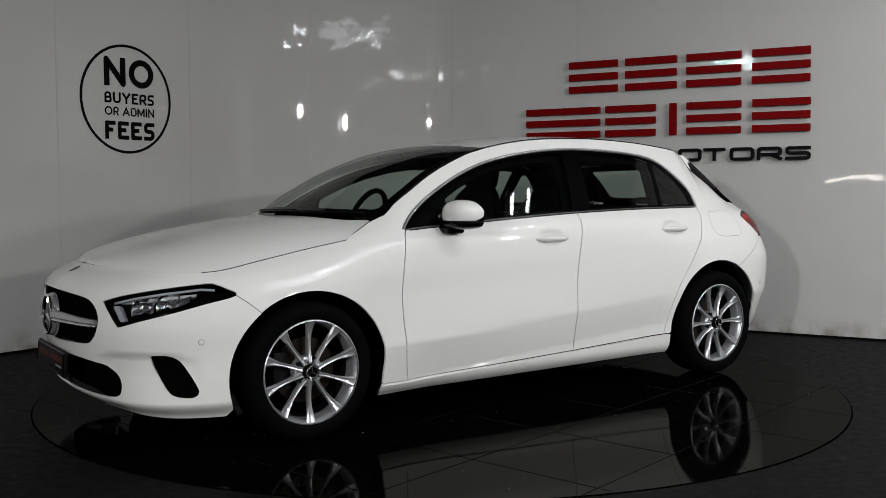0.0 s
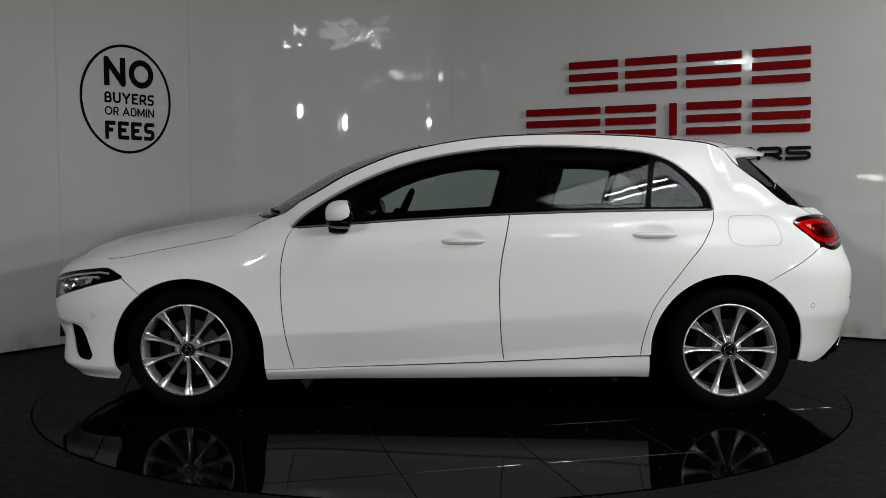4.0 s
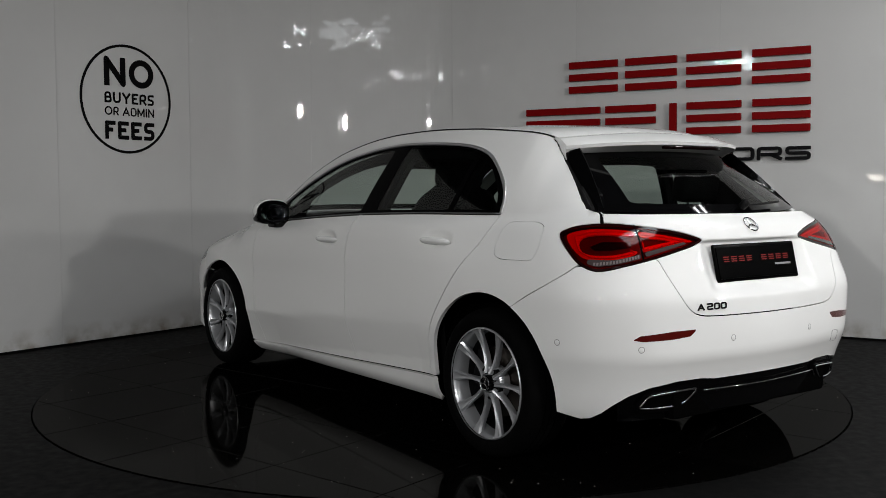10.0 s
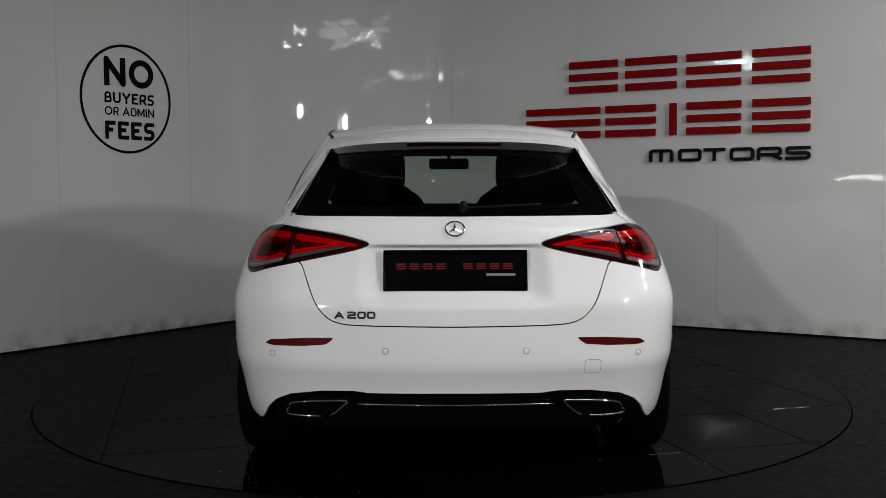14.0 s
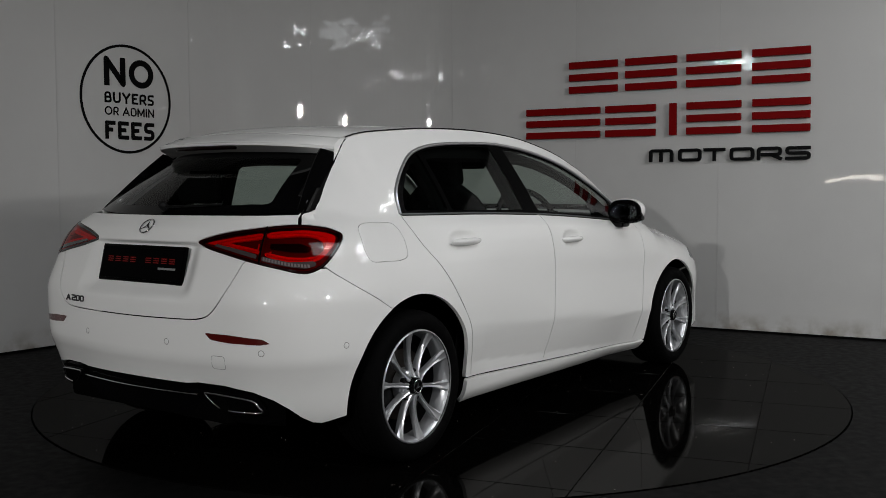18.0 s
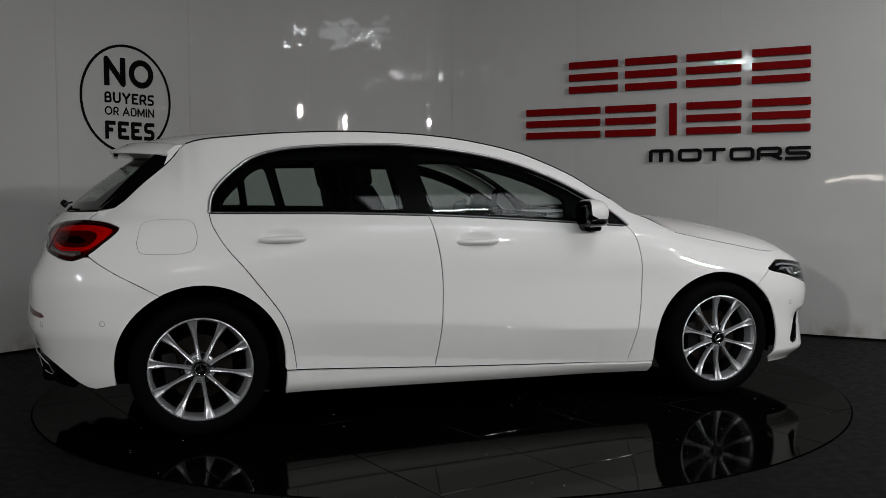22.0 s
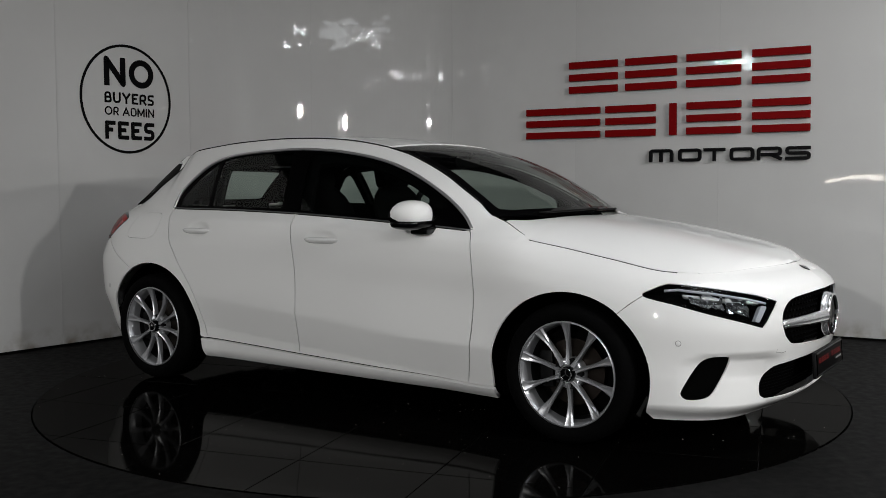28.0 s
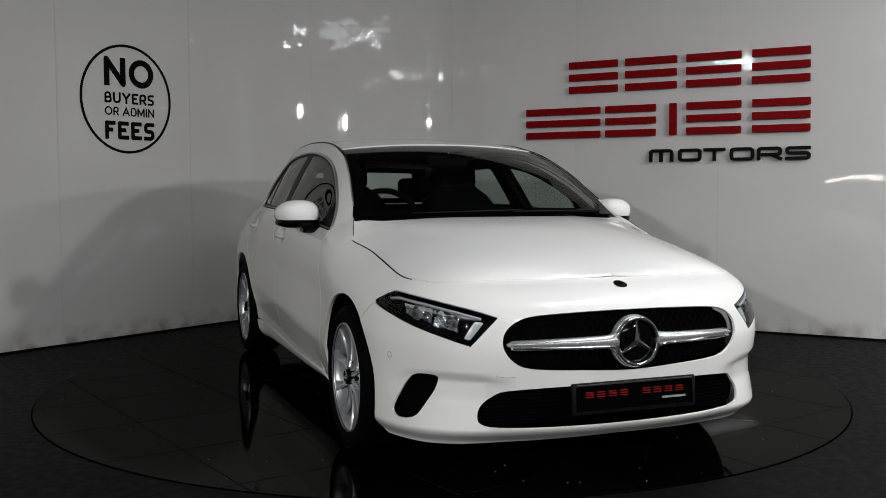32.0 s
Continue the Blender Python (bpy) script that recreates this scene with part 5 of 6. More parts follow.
def build_under():
    bm = box_bm((2.0, 1.46, .09), (-.03, 0, .185), .02)
    box_bm((.95, 1.1, .10), (1.62, 0, .24), .02, 2, bm)
    box_bm((.60, 1.0, .14), (-1.75, 0, .30), .03, 2, bm)
    box_bm((1.0, 1.2, .06), (-1.3, 0, .245), .02, 2, bm)
    part("underbody", bm_mesh("underbody", bm, LINER), car)
    for mx, ww in ((1.362, .384), (-1.362, .384)):
        for side in (1, -1):
            v, f = lathe([(ww + .003, -.06), (ww + .006, -.09), (ww + .01, -.34), (.05, -.34)], 48)
            keep = [q for q in f if sum(v[i][2] for i in q) / 4 > (.10 if mx < 0 and sum(v[i][0] for i in q) / 4 < -.15 else -.12)]
            v = [(x + mx, side * (y + .862), z * (.955 if mx > 0 else .978) + (.308 if mx > 0 else .318)) for x, y, z in v]
            part("arch_liner", mesh_of("arch_liner", v, keep, LINER), car)


build_under()




# ---- lamps, grille, badges and small parts of the car ----
def build_headlights():
    for side in (1, -1):
        lift_to = lambda u, v: skin(u, v) * np.array((1, side, 1))
        shape = flowing(HEADLIGHT, 4)
        lamp = part("headlight", sheet("headlight", gapped(shape, -.001), lift_to, LINER, step=.03, edge=.012, lift=-.058, fold=0), car, "black-backed headlight with a bright faceted reflector")
        v, f = [], []
        rim = [stand(lift_to, u, w, 0) for u, w in dense(shape, .012)]
        n = len(rim)
        v = [m.translation for m in rim] + [m.translation - m.to_3x3().col[1] * .058 for m in rim]
        f = [(i, (i + 1) % n, n + (i + 1) % n, n + i) for i in range(n)]
        part("housing", mesh_of("housing", v, f, GLOSS_BLACK), lamp)
        part("lens", sheet("lens", gapped(shape, .001), lift_to, GLASS_CLEAR, step=.03, edge=.012, lift=-.001, fold=0), lamp, "clear lens")
        top = [(1.06, .700), (1.0, .705), (.84, .689), (.70, .667), (.60, .645)]
        tv, tf = tube(line_on(lift_to, [p for p in dense(top + [top[-1]], .03)][:16], -.010), .0060, 6)
        part("light_strip", mesh_of("light_strip", tv, tf, DRL), lamp, "white light guide along the upper edge")
        guide = rounded([(.588, .632), (.622, .637), (.664, .572), (.640, .566)], .008)
        part("daytime_light", sheet("daytime_light", guide, lift_to, DRL, step=.02, edge=.01, lift=-.014, fold=.02), lamp, "white upright light guide")
        shelf = rounded([(.62, .660), (.98, .694), (.97, .682), (.62, .646)], .004)
        part("chrome_shelf", sheet("chrome_shelf", shelf, lift_to, BOWL, step=.03, edge=.015, lift=-.026, fold=.02), lamp)
        rng = random.Random(5)
        for a0, z0, wide, tall in ((.690, .592, .104, .070), (.805, .622, .100, .062)):
            nu, nv, bm = 6, 4, bmesh.new()
            grid = []
            for i in range(nu + 1):
                for j in range(nv + 1):
                    u, v = i / nu * 2 - 1, j / nv * 2 - 1
                    m = stand(lift_to, a0 + wide * i / nu, z0 + tall * j / nv + .020 * i / nu + .006 * rng.uniform(-1, 1), -.046 + .026 * max(abs(u), abs(v)) ** 2 + .007 * rng.uniform(-1, 1))
                    grid.append(bm.verts.new(m.translation))
            for i in range(nu):
                for j in range(nv):
                    q = [grid[i * (nv + 1) + j], grid[(i + 1) * (nv + 1) + j], grid[(i + 1) * (nv + 1) + j + 1], grid[i * (nv + 1) + j + 1]]
                    bm.faces.new(q[:3]), bm.faces.new((q[0], q[2], q[3]))
            part("reflector", bm_mesh("reflector", bm, FACET, 1), lamp, "bright faceted reflector")
            m = stand(lift_to, a0 + wide * .5, z0 + tall * .5 + .010, -.036)
            bv, bf = lathe([(.0005, .006), (.007, .004), (.011, -.004), (.012, -.012)], 16)
            part("projector_lens", mesh_of("projector_lens", bv, bf, LENS_DARK), lamp, "dark round projector lens", m=m)
        end = rounded([(.905, .668), (.955, .684), (.945, .655), (.90, .640)], .006)
        part("side_reflector", sheet("side_reflector", end, lift_to, FACET, step=.02, edge=.012, lift=-.02, fold=.02), lamp)


def build_taillights():
    for side in (1, -1):
        surf = lambda u, v: skin(u, v) * np.array((1, side, 1))
        shape = flowing(TAILLIGHT, 4)
        lamp = part("taillight", sheet("taillight", gapped(shape, .0005), surf, RED_HOUSING, step=.025, edge=.012, lift=-.020, fold=0), car, "dark red wraparound tail light with a black rim")
        part("rim", sheet("rim", gapped(shape, .0005), surf, RED_DARK, [gapped(shape, .0085)], step=.025, edge=.010, fold=.020), lamp, "black rim")
        part("lens", sheet("lens", gapped(shape, .0083), surf, RED_GLASS, step=.025, edge=.012, lift=.0006, fold=0), lamp, "deep red clear lens")
        lower = [(4.745, .836), (4.79, .826), (4.86, .833), (4.985, .856), (4.985, .872), (4.86, .851), (4.75, .852)]
        strip_in = [(5.01, .862), (5.12, .882), (5.24, .905), (5.225, .912), (5.10, .893), (5.01, .878)]
        outer = [(4.61, .938), (4.63, .956), (4.70, .968), (4.80, .972), (4.965, .964), (4.965, .945), (4.82, .951), (4.72, .945), (4.685, .925), (4.70, .893), (4.75, .872), (4.86, .872), (4.965, .889), (4.965, .874), (4.86, .853), (4.745, .855), (4.68, .882)]
        inner = [(5.015, .960), (5.12, .948), (5.22, .931), (5.28, .917), (5.22, .911), (5.10, .897), (5.015, .885), (5.015, .899), (5.10, .911), (5.17, .920), (5.10, .930), (5.015, .941)]
        for name, poly, mat, label in (("red_band", outer, RED_LENS, "bright red outer light band"), ("red_band", inner, RED_LENS, "bright red inner light band"),
                                       ("clear_strip", lower, SMOKE, "clear lower lens strip"), ("clear_strip", strip_in, SMOKE, "clear lower lens strip")):
            part(name, sheet(name, flowing(poly, 3) if mat is RED_LENS else rounded(poly, .008, 3), surf, mat, step=.02, edge=.01, lift=-.010 if mat is RED_LENS else .0012, fold=.008 if mat is RED_LENS else .003), lamp, label)
        core = [(4.74, .905), (4.80, .925), (4.955, .925), (4.955, .905), (4.85, .893), (4.77, .890)]
        part("light_core", sheet("light_core", rounded(core, .01), surf, BRAKE_LENS, step=.03, edge=.012, lift=-.014, fold=.005), lamp)
        seam = [(4.985, .980), (4.993, .980), (5.001, .845), (4.993, .845)]
        part("seam", sheet("seam", seam, surf, LINER, step=.05, edge=.02, lift=.0012, fold=.002), lamp)
        for line in ([(4.80, .961), (4.72, .957), (4.655, .940), (4.70, .885), (4.76, .862), (4.86, .8625), (4.965, .8805)], [(4.80, .961), (4.88, .961), (4.965, .955)],
                     [(5.015, .950), (5.12, .939), (5.235, .919), (5.12, .904), (5.015, .891)]):
            tv, tf = tube(line_on(surf, [p for p in dense(line, .012)][:int(sum(math.dist(a, b) for a, b in zip(line, line[1:])) / .012)], -.0085), .0030, 6)
            part("light_guide", mesh_of("light_guide", tv, tf, RED_GUIDE), lamp, "bright red light guide")
        for k in range(15):
            c = 4.775 + k * .0138
            low = float(np.interp(c, (4.79, 4.86, 4.985), (.829, .836, .859)))
            part("light_segment", sheet("light_segment", [(c, low), (c + .009, low + .0012), (c + .009, low + .0125), (c, low + .0115)], surf, SEGMENT, step=.03, edge=.02, lift=.002, fold=.002), lamp)


def ring_mesh(name, r, thick, mat, flat=1.0):
    v, f = tube([(r * math.cos(t), 0, r * math.sin(t)) for t in np.linspace(0, 2 * math.pi, 48, endpoint=False)], thick, 8, True)
    # flatten along the axis
    v = [(x, y * flat, z) for x, y, z in v]
    return mesh_of(name, v, f, mat)


def bars_on_plate(parent, m, width):
    """A dealer plate's lettering as plain red bars with a small grey line."""
    u = width / .46
    for i in range(9):
        if i == 4:
            continue
        x = (-.215 + i * .0485) * u
        bm = bmesh.new()
        for z in (.006, .0145, .023):
            box_bm((.034 * u, .001, .004), (-x - .018, .0075, z), 0, 1, bm)
        part("plate_mark", bm_mesh("plate_mark", bm, PLATE_RED), parent, "plain red bars", m)
    bm = box_bm((.105 * u, .001, .008), (-.165 * u, .0075, -.016))
    part("plate_mark", bm_mesh("plate_mark", bm, PLATE_GREY), parent, "plain grey bar", m)


def badge_bars(parent, r, w, lift, mat):
    """Three plain tapered bars inside a badge's ring."""
    for k in range(3):
        t = radians(90 + 120 * k)
        c, s = math.cos(t), math.sin(t)
        at = lambda u, v, y: (u * c - v * s, y, u * s + v * c)
        bm = bmesh.new()
        base = [bm.verts.new(at(u, v, 0)) for u, v in ((0, 0), (w * .6, w), (r, w * .10), (r, -w * .10), (w * .6, -w))]
        ridge = [bm.verts.new(at(u, 0, lift * k2)) for u, k2 in ((0, 1.0), (r, .25))]
        for f in ((base[0], base[1], ridge[0]), (base[1], base[2], ridge[1], ridge[0]), (base[2], base[3], ridge[1]), (base[3], base[4], ridge[0], ridge[1]), (base[4], base[0], ridge[0])):
            bm.faces.new(f)
        part("badge_bar", bm_mesh("badge_bar", bm, mat, 10), parent)


def build_front():
    grille = part("grille", sheet("grille", gapped(flowing(both_sides(GRILLE), 3), -.004), skin, LINER, step=.05, lift=-.038, fold=0), car, "black diamond grille with bright cross bars")
    # diamond pins
    pins = bmesh.new()
    for row in range(9):
        z = .455 + row * .0245
        a = -.49 + (row % 2) * .0165
        while a < .49:
            if inside(flowing(both_sides(GRILLE), 3), np.array([[a, z]]))[0] and math.hypot(a, z - .548) > .10 and not (.525 < z < .575):
                m = stand(skin, a, z, -.034)
                box_bm((.013, .007, .007), m.translation, 0, 1, pins, m.to_3x3().to_4x4() @ Matrix.Rotation(radians(45), 4, "Y"))
            a += .033
    tagged(part("grille_insert", bm_mesh("grille_insert", pins, PIN_BLACK), grille), "small black grille pins", kind="stuff")
    for side in (1, -1):
        rows = []
        bm = bmesh.new()
        for t in np.linspace(0, 1, 22):
            a = side * (.080 + t * .423)
            tall = (.027 - .012 * t) * (1 if t < .93 else max(.25, (1 - ((t - .93) / .07) ** 2) ** .5))
            if t < .12:
                tall += .016 * (1 - t / .12) ** 2
            m = stand(skin, a, .551 - .002 * t, -.030 + .030 * (1 - t))
            base = m.translation
            out, up = m.to_3x3().col[1], Vector((0, 0, 1))
            rows.append([bm.verts.new(base + up * tall * math.sin(g) + out * (.022 * math.cos(g) if math.cos(g) > 0 else .004 * math.cos(g))) for g in np.linspace(0, 2 * math.pi, 14, endpoint=False)])
        for p, q in zip(rows, rows[1:]):
            for i in range(14):
                bm.faces.new((p[i], p[(i + 1) % 14], q[(i + 1) % 14], q[i]))
        bm.faces.new(rows[0]), bm.faces.new(rows[-1])
        bar = part("cross_bar", bm_mesh("cross_bar", bm, ALLOY_BAR, 40), grille, "silver cross bar with a chrome underside")
        strip = [stand(skin, side * (.10 + t * .39), .533 + .002 * t, -.030 + .030 * (1 - t)).translation + stand(skin, side * .2, .55).to_3x3().col[1] * .0175 for t in np.linspace(0, 1, 16)]
        tv, tf = tube(strip, .0058, 8)
        part("chrome_strip", mesh_of("chrome_strip", tv, tf, CHROME), bar)
    m = stand(skin, 0, .548, .012)
    badge = part("badge", ring_mesh("badge", .0870, .0078, CHROME, 1.2), grille, "chrome ring badge with a plain dark centre", m)
    bv, bf = lathe([(.100, -.03), (.098, -.012), (.090, -.004), (.085, -.010)], 48)
    part("badge_collar", mesh_of("badge_collar", bv, bf, ALLOY_BAR), badge)
    bv, bf = lathe([(.0005, .003), (.05, .0015), (.084, -.004), (.087, -.012)], 48)
    part("badge_disc", mesh_of("badge_disc", bv, bf, GLOSS_BLACK), badge)
    badge_bars(badge, .082, .0150, .011, CHROME)
    # lower grille: slim black slats
    low = part("lower_grille", sheet("lower_grille", gapped(flowing(both_sides(LOW_GRILLE), 3), -.004), skin, LINER, step=.05, lift=-.04, fold=0), car, "black mesh lower grille")
    pins = bmesh.new()
    for row in range(11):
        z = .236 + row * .0138
        a = -.59 + (row % 2) * .011
        while a < .60:
            if inside(flowing(both_sides(LOW_GRILLE), 3), np.array([[a, z]]))[0] and (abs(a) > .27 or z < .285):
                m = stand(skin, a, z, -.036)
                box_bm((.015, .004, .0035), m.translation, 0, 1, pins, m.to_3x3().to_4x4())
            a += .022
    tagged(part("grille_insert", bm_mesh("grille_insert", pins, PIN_BLACK), low), "fine black grille mesh", kind="stuff")
    m = Matrix.Translation((2.262, 0, .345)) @ Matrix.Rotation(radians(-90), 4, "Z") @ Matrix.Rotation(radians(4), 4, "X")
    bm = box_bm((.535, .016, .118), (0, -.004, 0), .008, 2)
    plate = part("number_plate", bm_mesh("number_plate", bm, MATT_BLACK), car, "black dealer plate with plain red bars", m)
    bm = box_bm((.50, .002, .094), (0, .0055, 0), .004, 1)
    part("plate_face", bm_mesh("plate_face", bm, FRAME_BLACK), plate)
    bm = box_bm((.50, .003, .006), (0, .0056, .0505), .001, 1)
    part("plate_edge", bm_mesh("plate_edge", bm, SATIN_BLACK), plate)
    bars_on_plate(plate, Matrix.Identity(4), .46)
    for a, z in ((.996, .485), (-.996, .485)):
        sensor(stand(skin, a, z, .0005))
    m = stand(skin, 0, .7535, .0008)
    rv, rf = lathe([(.0005, .003), (.02, .0025), (.027, 0)], 32)
    roundel = part("bonnet_badge", mesh_of("bonnet_badge", rv, rf, GLOSS_BLACK), car, "small dark round badge with a chrome ring", m)
    rv, rf = lathe([(.010, .0035), (.017, .004), (.020, .003)], 32)
    part("badge_ring", mesh_of("badge_ring", rv, rf, CHROME), roundel)
    # towing cover lines
    for side in (-1,):
        line = [(side * .535, .446), (side * .54, .434), (side * .50, .428), (side * .47, .431)]
        tv, tf = tube(line_on(skin, line, 0), .0007, 4)
        part("cover_seam", mesh_of("cover_seam", tv, tf, SATIN_BLACK), car)


def sensor(m):
    v, f = lathe([(.0005, .0012), (.0085, .0012), (.0100, .0004)], 24)
    eye = part("parking_sensor", mesh_of("parking_sensor", v, f, PAINT), car, "round white parking sensor", m)
    v, f = lathe([(.0100, .0004), (.0112, .0012), (.0124, .0002)], 24)
    part("sensor_ring", mesh_of("sensor_ring", v, f, SENSOR_GREY), eye)


def build_rear():
    plate = part("number_plate", bm_mesh("number_plate", box_bm((.525, .014, .152), (0, 0, 0), .006, 2), FRAME_BLACK), car, "black dealer plate with plain red bars",
                 Matrix.Translation((-2.041, 0, .822)) @ Matrix.Rotation(radians(90), 4, "Z") @ Matrix.Rotation(radians(13), 4, "X"))
    part("plate_face", bm_mesh("plate_face", box_bm((.505, .002, .128), (0, .0072, 0), .003, 1), FRAME_BLACK), plate)
    bars_on_plate(plate, Matrix.Translation((0, .001, 0)), .46)
    m = stand(skin_rear, 0, .970, .004)
    badge = part("badge", ring_mesh("badge", .0345, .0035, CHROME), car, "chrome ring badge on the tailgate", m)
    badge_bars(badge, .033, .0060, .005, CHROME)
    m = stand(skin_rear, .364, .669, .001)
    # lettering runs to the viewer's right behind the car
    right = Vector((0, -1, 0))
    out = m.to_3x3().col[1]
    up = out.cross(right).normalized()
    right = up.cross(out).normalized()
    face = Matrix((right, up, out)).transposed().to_4x4()
    face.translation = m.translation - right * .0735 - up * .013
    for letter, x, w in (("A", 0, .034), ("2", .047, .031), ("0", .0835, .030), ("0", .1185, .030)):
        part("model_letter", glyph_mesh(letter, w, .026, .0062, .003, DARK_CHROME, .006), car, "chrome model lettering", face @ Matrix.Translation((x, 0, 0)))
    for side in (1, -1):
        surf = lambda u, v: skin_rear(u * side, v)
        poly = [(.718, .557), (.69, .573), (.55, .584), (.445, .586), (.445, .580), (.47, .561), (.55, .554), (.68, .551)]
        part("reflector", sheet("reflector", rounded(poly, .006), surf, REFLECTOR_RED, step=.03, edge=.012, lift=.0008, fold=.004), car, "dark red bumper reflector")
        for b, z in ((.684, .521), (.252, .541)):
            sensor(stand(surf, b, z, .0005))
        sensor(stand(surf, 1.10 - .085, .535, .0005))
        tip = [(.660, .289), (.645, .312), (.622, .333), (.53, .344), (.424, .350), (.405, .346), (.43, .32), (.472, .293), (.56, .286)]
        line = line_on(surf, flowing(tip, 4), .002)
        tv, tf = tube(line, .0042, 8, True)
        pipe = part("exhaust_tip", mesh_of("exhaust_tip", tv, tf, CHROME), car, "chrome-rimmed trapezoid exhaust trim")
        part("exhaust_mouth", sheet("exhaust_mouth", gapped(flowing(tip, 4), .001), surf, LINER, step=.03, edge=.012, lift=-.008, fold=0), pipe)
        part("exhaust_flange", sheet("exhaust_flange", gapped(flowing(tip, 4), -.02), surf, GLOSS_BLACK, [gapped(flowing(tip, 4), .001)], step=.03, edge=.014, lift=-.004, fold=.01), pipe)
    line = line_on(skin_rear, [(b, .340 - .02 * abs(b) ** 3) for b in np.linspace(-.365, .365, 30)], .002)
    tv, tf = tube(line, .0035, 6)
    part("chrome_strip", mesh_of("chrome_strip", tv, tf, CHROME), car, "slim chrome strip across the diffuser")
    hatch = rounded([(-.53, .452), (-.47, .453), (-.47, .503), (-.53, .502)], .012)
    tv, tf = tube(line_on(skin_rear, hatch, 0), .0011, 4, True)
    part("cover_seam", mesh_of("cover_seam", tv, tf, SENSOR_GREY), car)
    # rear wiper
    arm = [rear_glass(np.array([.06]), np.array([q]))[0] + np.array((-.022, 0, .012 + .02 * abs(q))) for q in np.linspace(-.05, -.52, 10)]
    tv, tf = tube(arm, .007, 8, flat=.7)
    wiper = part("rear_wiper", mesh_of("rear_wiper", tv, tf, MATT_BLACK), car, "black rear wiper")
    bv, bf = lathe([(.0005, .026), (.013, .024), (.017, .01), (.017, -.01)], 20)
    part("wiper_cap", mesh_of("wiper_cap", bv, bf, MATT_BLACK), wiper, m=Matrix.Translation(tuple(arm[0])) @ Matrix.Rotation(radians(90), 4, "Z") @ Matrix.Rotation(radians(40), 4, "X"))


def build_cabin():
    # trim below the windows, roof lining and floor
    card = [(.80, .30), (-1.0, .30), (-1.02, .55), (-1.30, .74), (-1.75, .76), (-1.75, 1.02)] + belt(-1.70, .80, 30, -.012)
    pair("door_card", sheet("door_card", side_line(card), skin, CABIN, step=.09, edge=.06, lift=-.055, fold=0))
    post = [(-1.29, 1.0), (-1.29, 1.10), (-1.18, 1.22), (-1.09, 1.29), (-.95, 1.33), (-.95, 1.375), (-1.35, 1.34), (-1.46, 1.245), (-1.60, 1.135), (-1.74, 1.03), (-1.74, 1.0)]
    pair("pillar_lining", sheet("pillar_lining", side_line(post), skin, CABIN, step=.07, edge=.05, lift=-.04, fold=0))
    lining = [(.20, -.96), (.20, .96), (-1.40, .96), (-1.40, -.96)]
    part("roof_lining", sheet("roof_lining", lining, canopy, CABIN, step=.12, edge=.08, lift=-.035, fold=0), car)
    part("cabin_floor", bm_mesh("cabin_floor", box_bm((2.5, 1.42, .05), (-.35, 0, .30), .01), CABIN), car)
    part("parcel_shelf", bm_mesh("parcel_shelf", box_bm((.50, 1.16, .03), (-1.58, 0, .93), .01), CABIN), car)
    bm = box_bm((.42, 1.40, .20), (.70, 0, .835), .06, 4)
    box_bm((.30, 1.34, .05), (.90, 0, .915), .02, 3, bm)
    dash = part("dashboard", bm_mesh("dashboard", bm, CABIN), car)
    bm = box_bm((.02, .62, .10), (.52, -.18, .945), .008, 2)
    part("display", bm_mesh("display", bm, GLOSS_BLACK), dash)
    bm = box_bm((.60, .24, .30), (.25, 0, .50), .04, 3)
    part("centre_console", bm_mesh("centre_console", bm, CABIN), car)

    def seat(y):
        bm = bmesh.new()
        lean = Matrix.Rotation(radians(-20), 4, "Y")
        box_bm((.50, .50, .16), (-.04, y, .50), .05, 3, bm)
        seat_ob = part("front_seat", bm_mesh("front_seat", bm, CABIN_GREY), car, "dark grey front seat")
        bm = bmesh.new()
        rows = []
        for t in np.linspace(0, 1, 12):
            w = (.245 - .02 * math.cos(t * 5)) * (1 if t < .75 else max(.45, (1 - ((t - .75) / .30) ** 2) ** .5))
            z, x = .50 + .64 * t, -.28 - .22 * t
            rows.append([bm.verts.new((x + .075 * math.cos(g) * (1.1 - .4 * t), y + w * math.copysign(abs(math.sin(g)) ** .6, math.sin(g)), z)) for g in np.linspace(0, 2 * math.pi, 18, endpoint=False)])
        for p, q in zip(rows, rows[1:]):
            for i in range(18):
                bm.faces.new((p[i], p[(i + 1) % 18], q[(i + 1) % 18], q[i]))
        bm.faces.new(rows[0]), bm.faces.new(rows[-1])
        part("backrest", bm_mesh("backrest", bm, CABIN_GREY), seat_ob)
        headrest(seat_ob, -.52, y, 1.215, .135, .088)

    def headrest(parent, x, y, z, w, h):
        bm = box_bm((.10, 2 * w, 2 * h), (x, y, z), .045, 4)
        bmesh.ops.transform(bm, matrix=Matrix.Translation((x, y, z)) @ Matrix.Rotation(radians(-12), 4, "Y") @ Matrix.Translation((-x, -y, -z)), verts=bm.verts[:])
        part("headrest", bm_mesh("headrest", bm, CABIN), parent)
        for off in (-.055, .055):
            tv, tf = tube([(x + .005, y + off, z - h - .10), (x, y + off, z - h + .02)], .007, 8)
            part("headrest_post", mesh_of("headrest_post", tv, tf, DARK_METAL), parent)
    seat(.37), seat(-.37)
    bm = box_bm((.50, 1.24, .18), (-1.02, 0, .50), .06, 3)
    bench = part("rear_seat", bm_mesh("rear_seat", bm, CABIN_GREY), car, "dark grey rear bench")
    bm = box_bm((.16, 1.26, .56), (-1.32, 0, .74), .06, 3, turn=Matrix.Rotation(radians(-20), 4, "Y"))
    part("rear_backrest", bm_mesh("rear_backrest", bm, CABIN_GREY), bench)
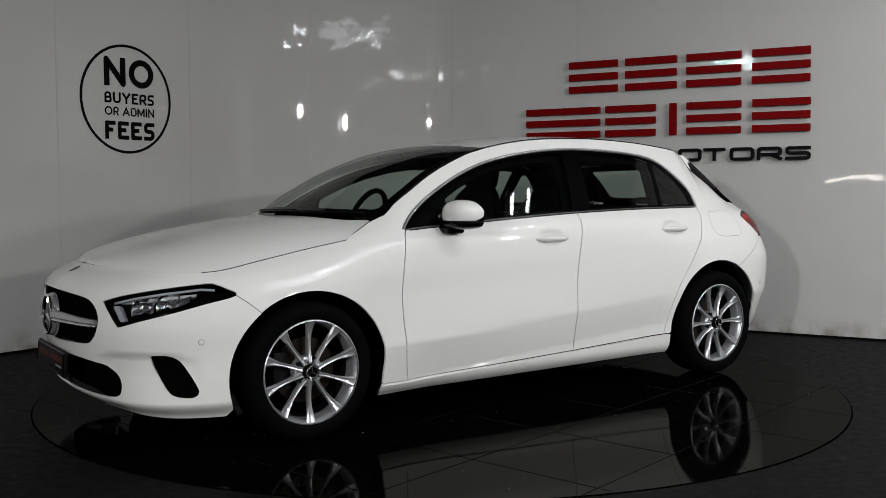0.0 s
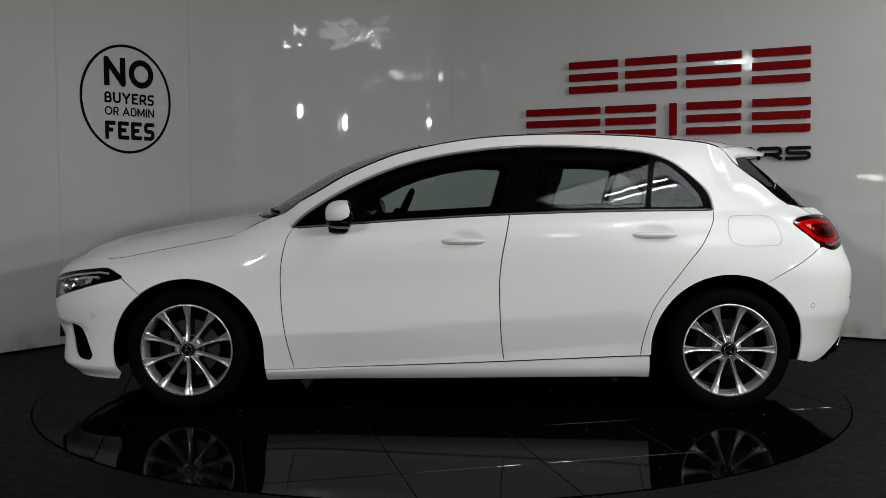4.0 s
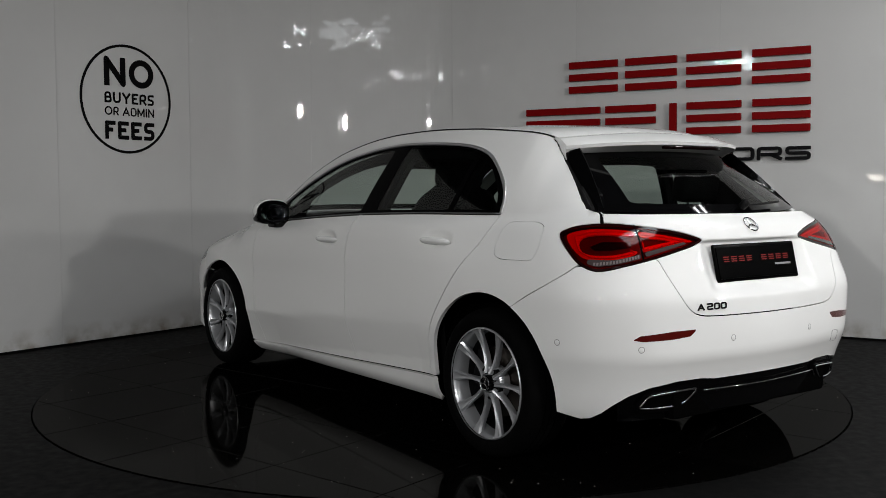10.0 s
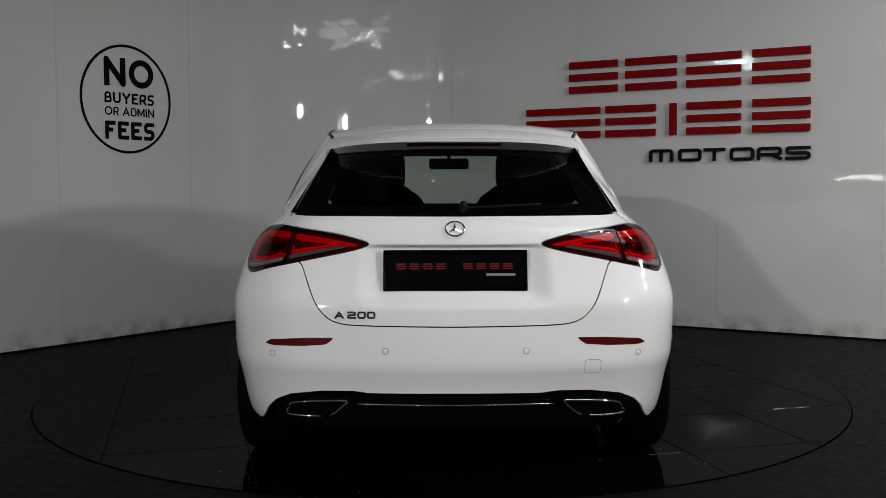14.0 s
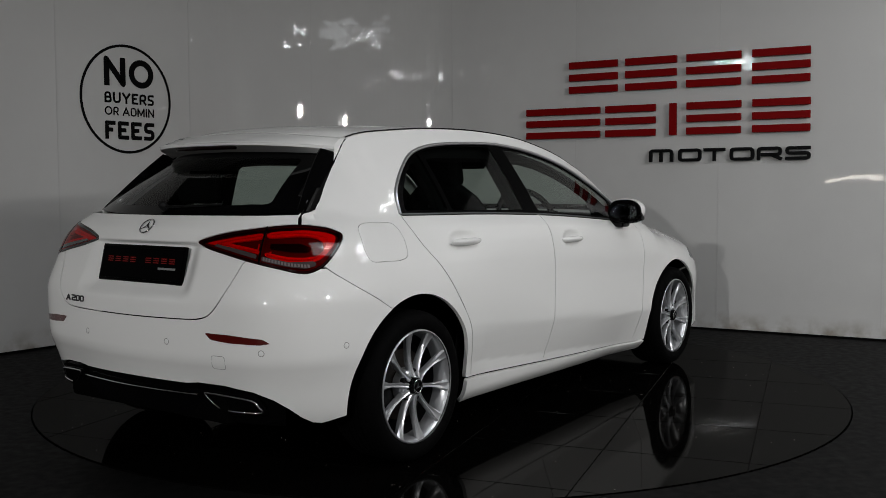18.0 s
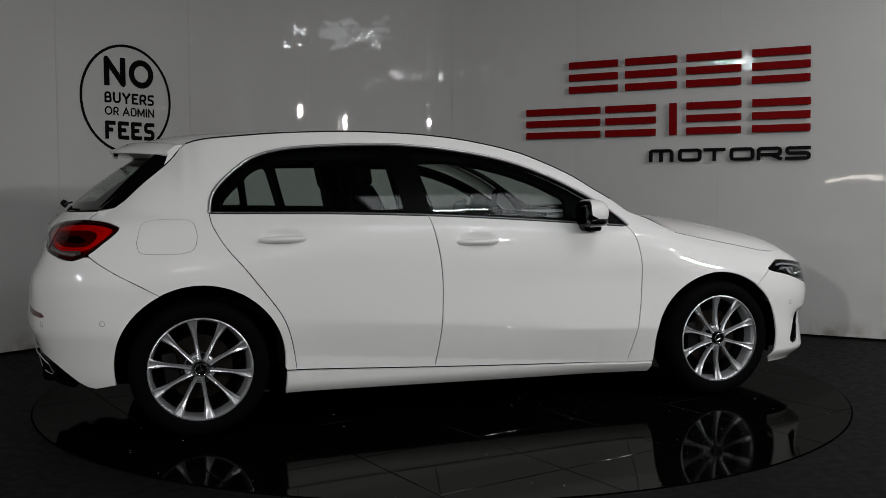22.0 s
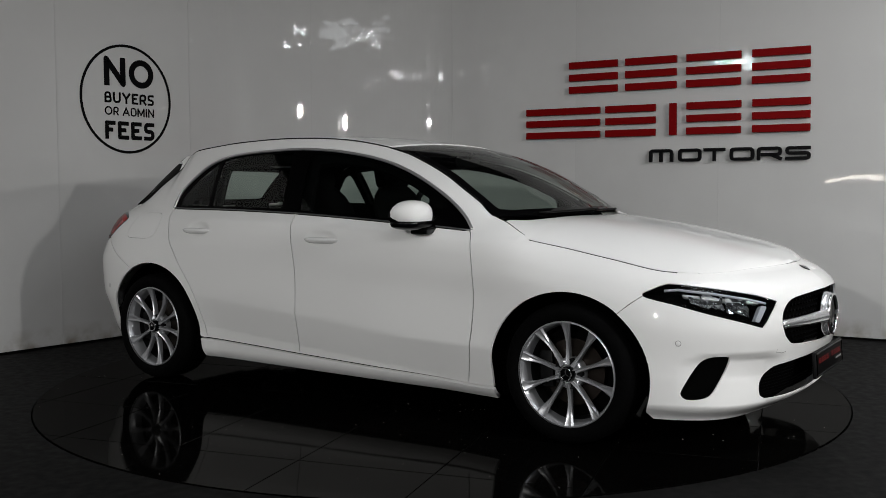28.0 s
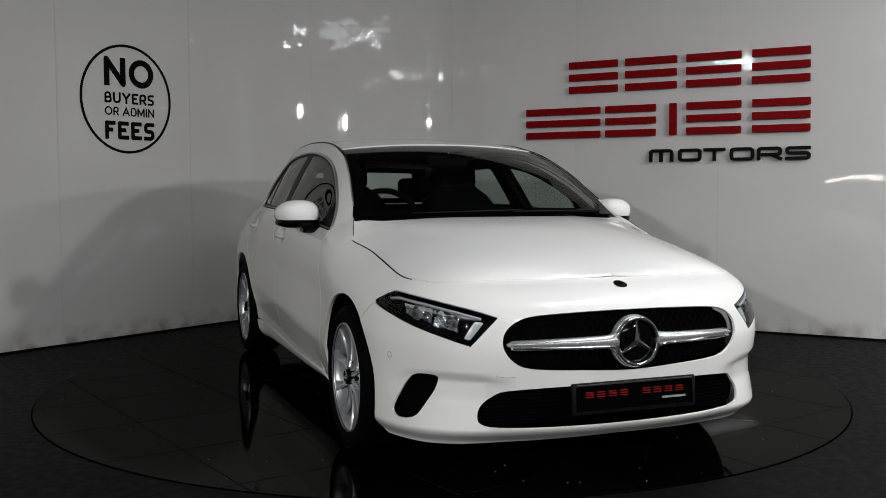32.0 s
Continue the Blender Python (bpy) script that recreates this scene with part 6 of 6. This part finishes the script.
    for y in (.40, -.40, 0):
        headrest(bench, -1.40, y, 1.13 - (.13 if y == 0 else 0), .13, .075 if y else .05)
    rim = [(.0, .185 * math.cos(t), .185 * math.sin(t)) for t in np.linspace(0, 2 * math.pi, 40, endpoint=False)]
    tv, tf = tube(rim, .0165, 8, True)
    m = Matrix.Translation((.36, -.37, .945)) @ Matrix.Rotation(radians(-24), 4, "Y")
    wheel_ob = part("steering_wheel", mesh_of("steering_wheel", tv, tf, CABIN), car, "black steering wheel", m)
    bm = box_bm((.05, .13, .12), (.03, 0, -.01), .025, 3)
    for sy, sz, w, h in ((.11, 0, .12, .03), (-.11, 0, .12, .03), (0, -.11, .03, .12)):
        box_bm((.02, w, h), (.02, sy, sz), .006, 2, bm)
    part("spokes", bm_mesh("spokes", bm, CABIN), wheel_ob)
    bm = box_bm((.03, .24, .065), (.30, 0, 1.275), .02, 3)
    glass = part("rear_view_mirror", bm_mesh("rear_view_mirror", bm, CABIN), car)
    tv, tf = tube([(.30, 0, 1.29), (.335, 0, 1.318)], .012, 8)
    part("mirror_stalk", mesh_of("mirror_stalk", tv, tf, CABIN), glass)
    # wipers under the windscreen and cowl
    cowl = [(1.155, 0), (1.145, .25), (1.11, .45), (1.055, .60), (1.02, .655), (.95, .665), (.96, .5), (1.02, .25), (1.04, 0)]
    part("cowl", sheet("cowl", both_sides([(y, x) for x, y in cowl]), lambda y, x: bonnet(np.maximum(x, 1.0), y) - np.array((0, 0, .016)), MATT_BLACK, step=.06, edge=.04, fold=0), car)
    for y0, y1 in ((-.45, .10), (.05, .60)):
        line = [canopy(np.array([.897 - .012 * t]), np.array([(y0 + (y1 - y0) * t) / .70]))[0] + np.array((.004, 0, .001)) for t in np.linspace(0, 1, 12)]
        tv, tf = tube(line, .005, 6)
        part("wiper", mesh_of("wiper", tv, tf, MATT_BLACK), car)


ALLOY_BAR = material("satin_silver_bar", (.55, .56, .57), .26, metal=.75)
FACET = material("bright_reflector", (.72, .73, .75), .09, metal=1.0, bump=(300, .0006))
DARK_FACET = material("dark_reflector", (.10, .10, .105), .12, metal=1.0)
LENS_DARK = material("projector_glass", (.05, .052, .055), .03, coat=1.0)
SEGMENT = material("clear_lamp_segment", (.17, .14, .14), .15, coat=.6)
PIN_BLACK = material("grille_black", (.0018, .0018, .002), .7, spec=.02)
SENSOR_GREY = material("sensor_ring_grey", (.22, .22, .22), .4)
DARK_CHROME = material("dark_chrome_letters", (.07, .07, .073), .2, metal=.9)
build_headlights()
build_taillights()
build_front()
build_rear()
build_cabin()




def motions():
    """The turntable turns clockwise with the car on it."""
    rows = []
    for t, turn in TURNS:
        rows.append((t, Matrix.Rotation(radians(turn), 4, "Z")))
    walk(turntable, rows)
    walk(car, [(t, m @ Matrix.Translation((-.0915, -.045, .0005))) for t, m in rows])


TURNS = ((0, 214.61), (2, 196.45), (4, 178.81), (6, 161.24), (8, 143.57), (10, 125.8), (12, 107.97), (14, 90.11), (16, 72.25), (18, 54.39), (20, 36.55), (22, 18.75), (24, 1.03), (26, -16.57), (28, -34.03), (30, -51.48), (32, -69.29))


motions()
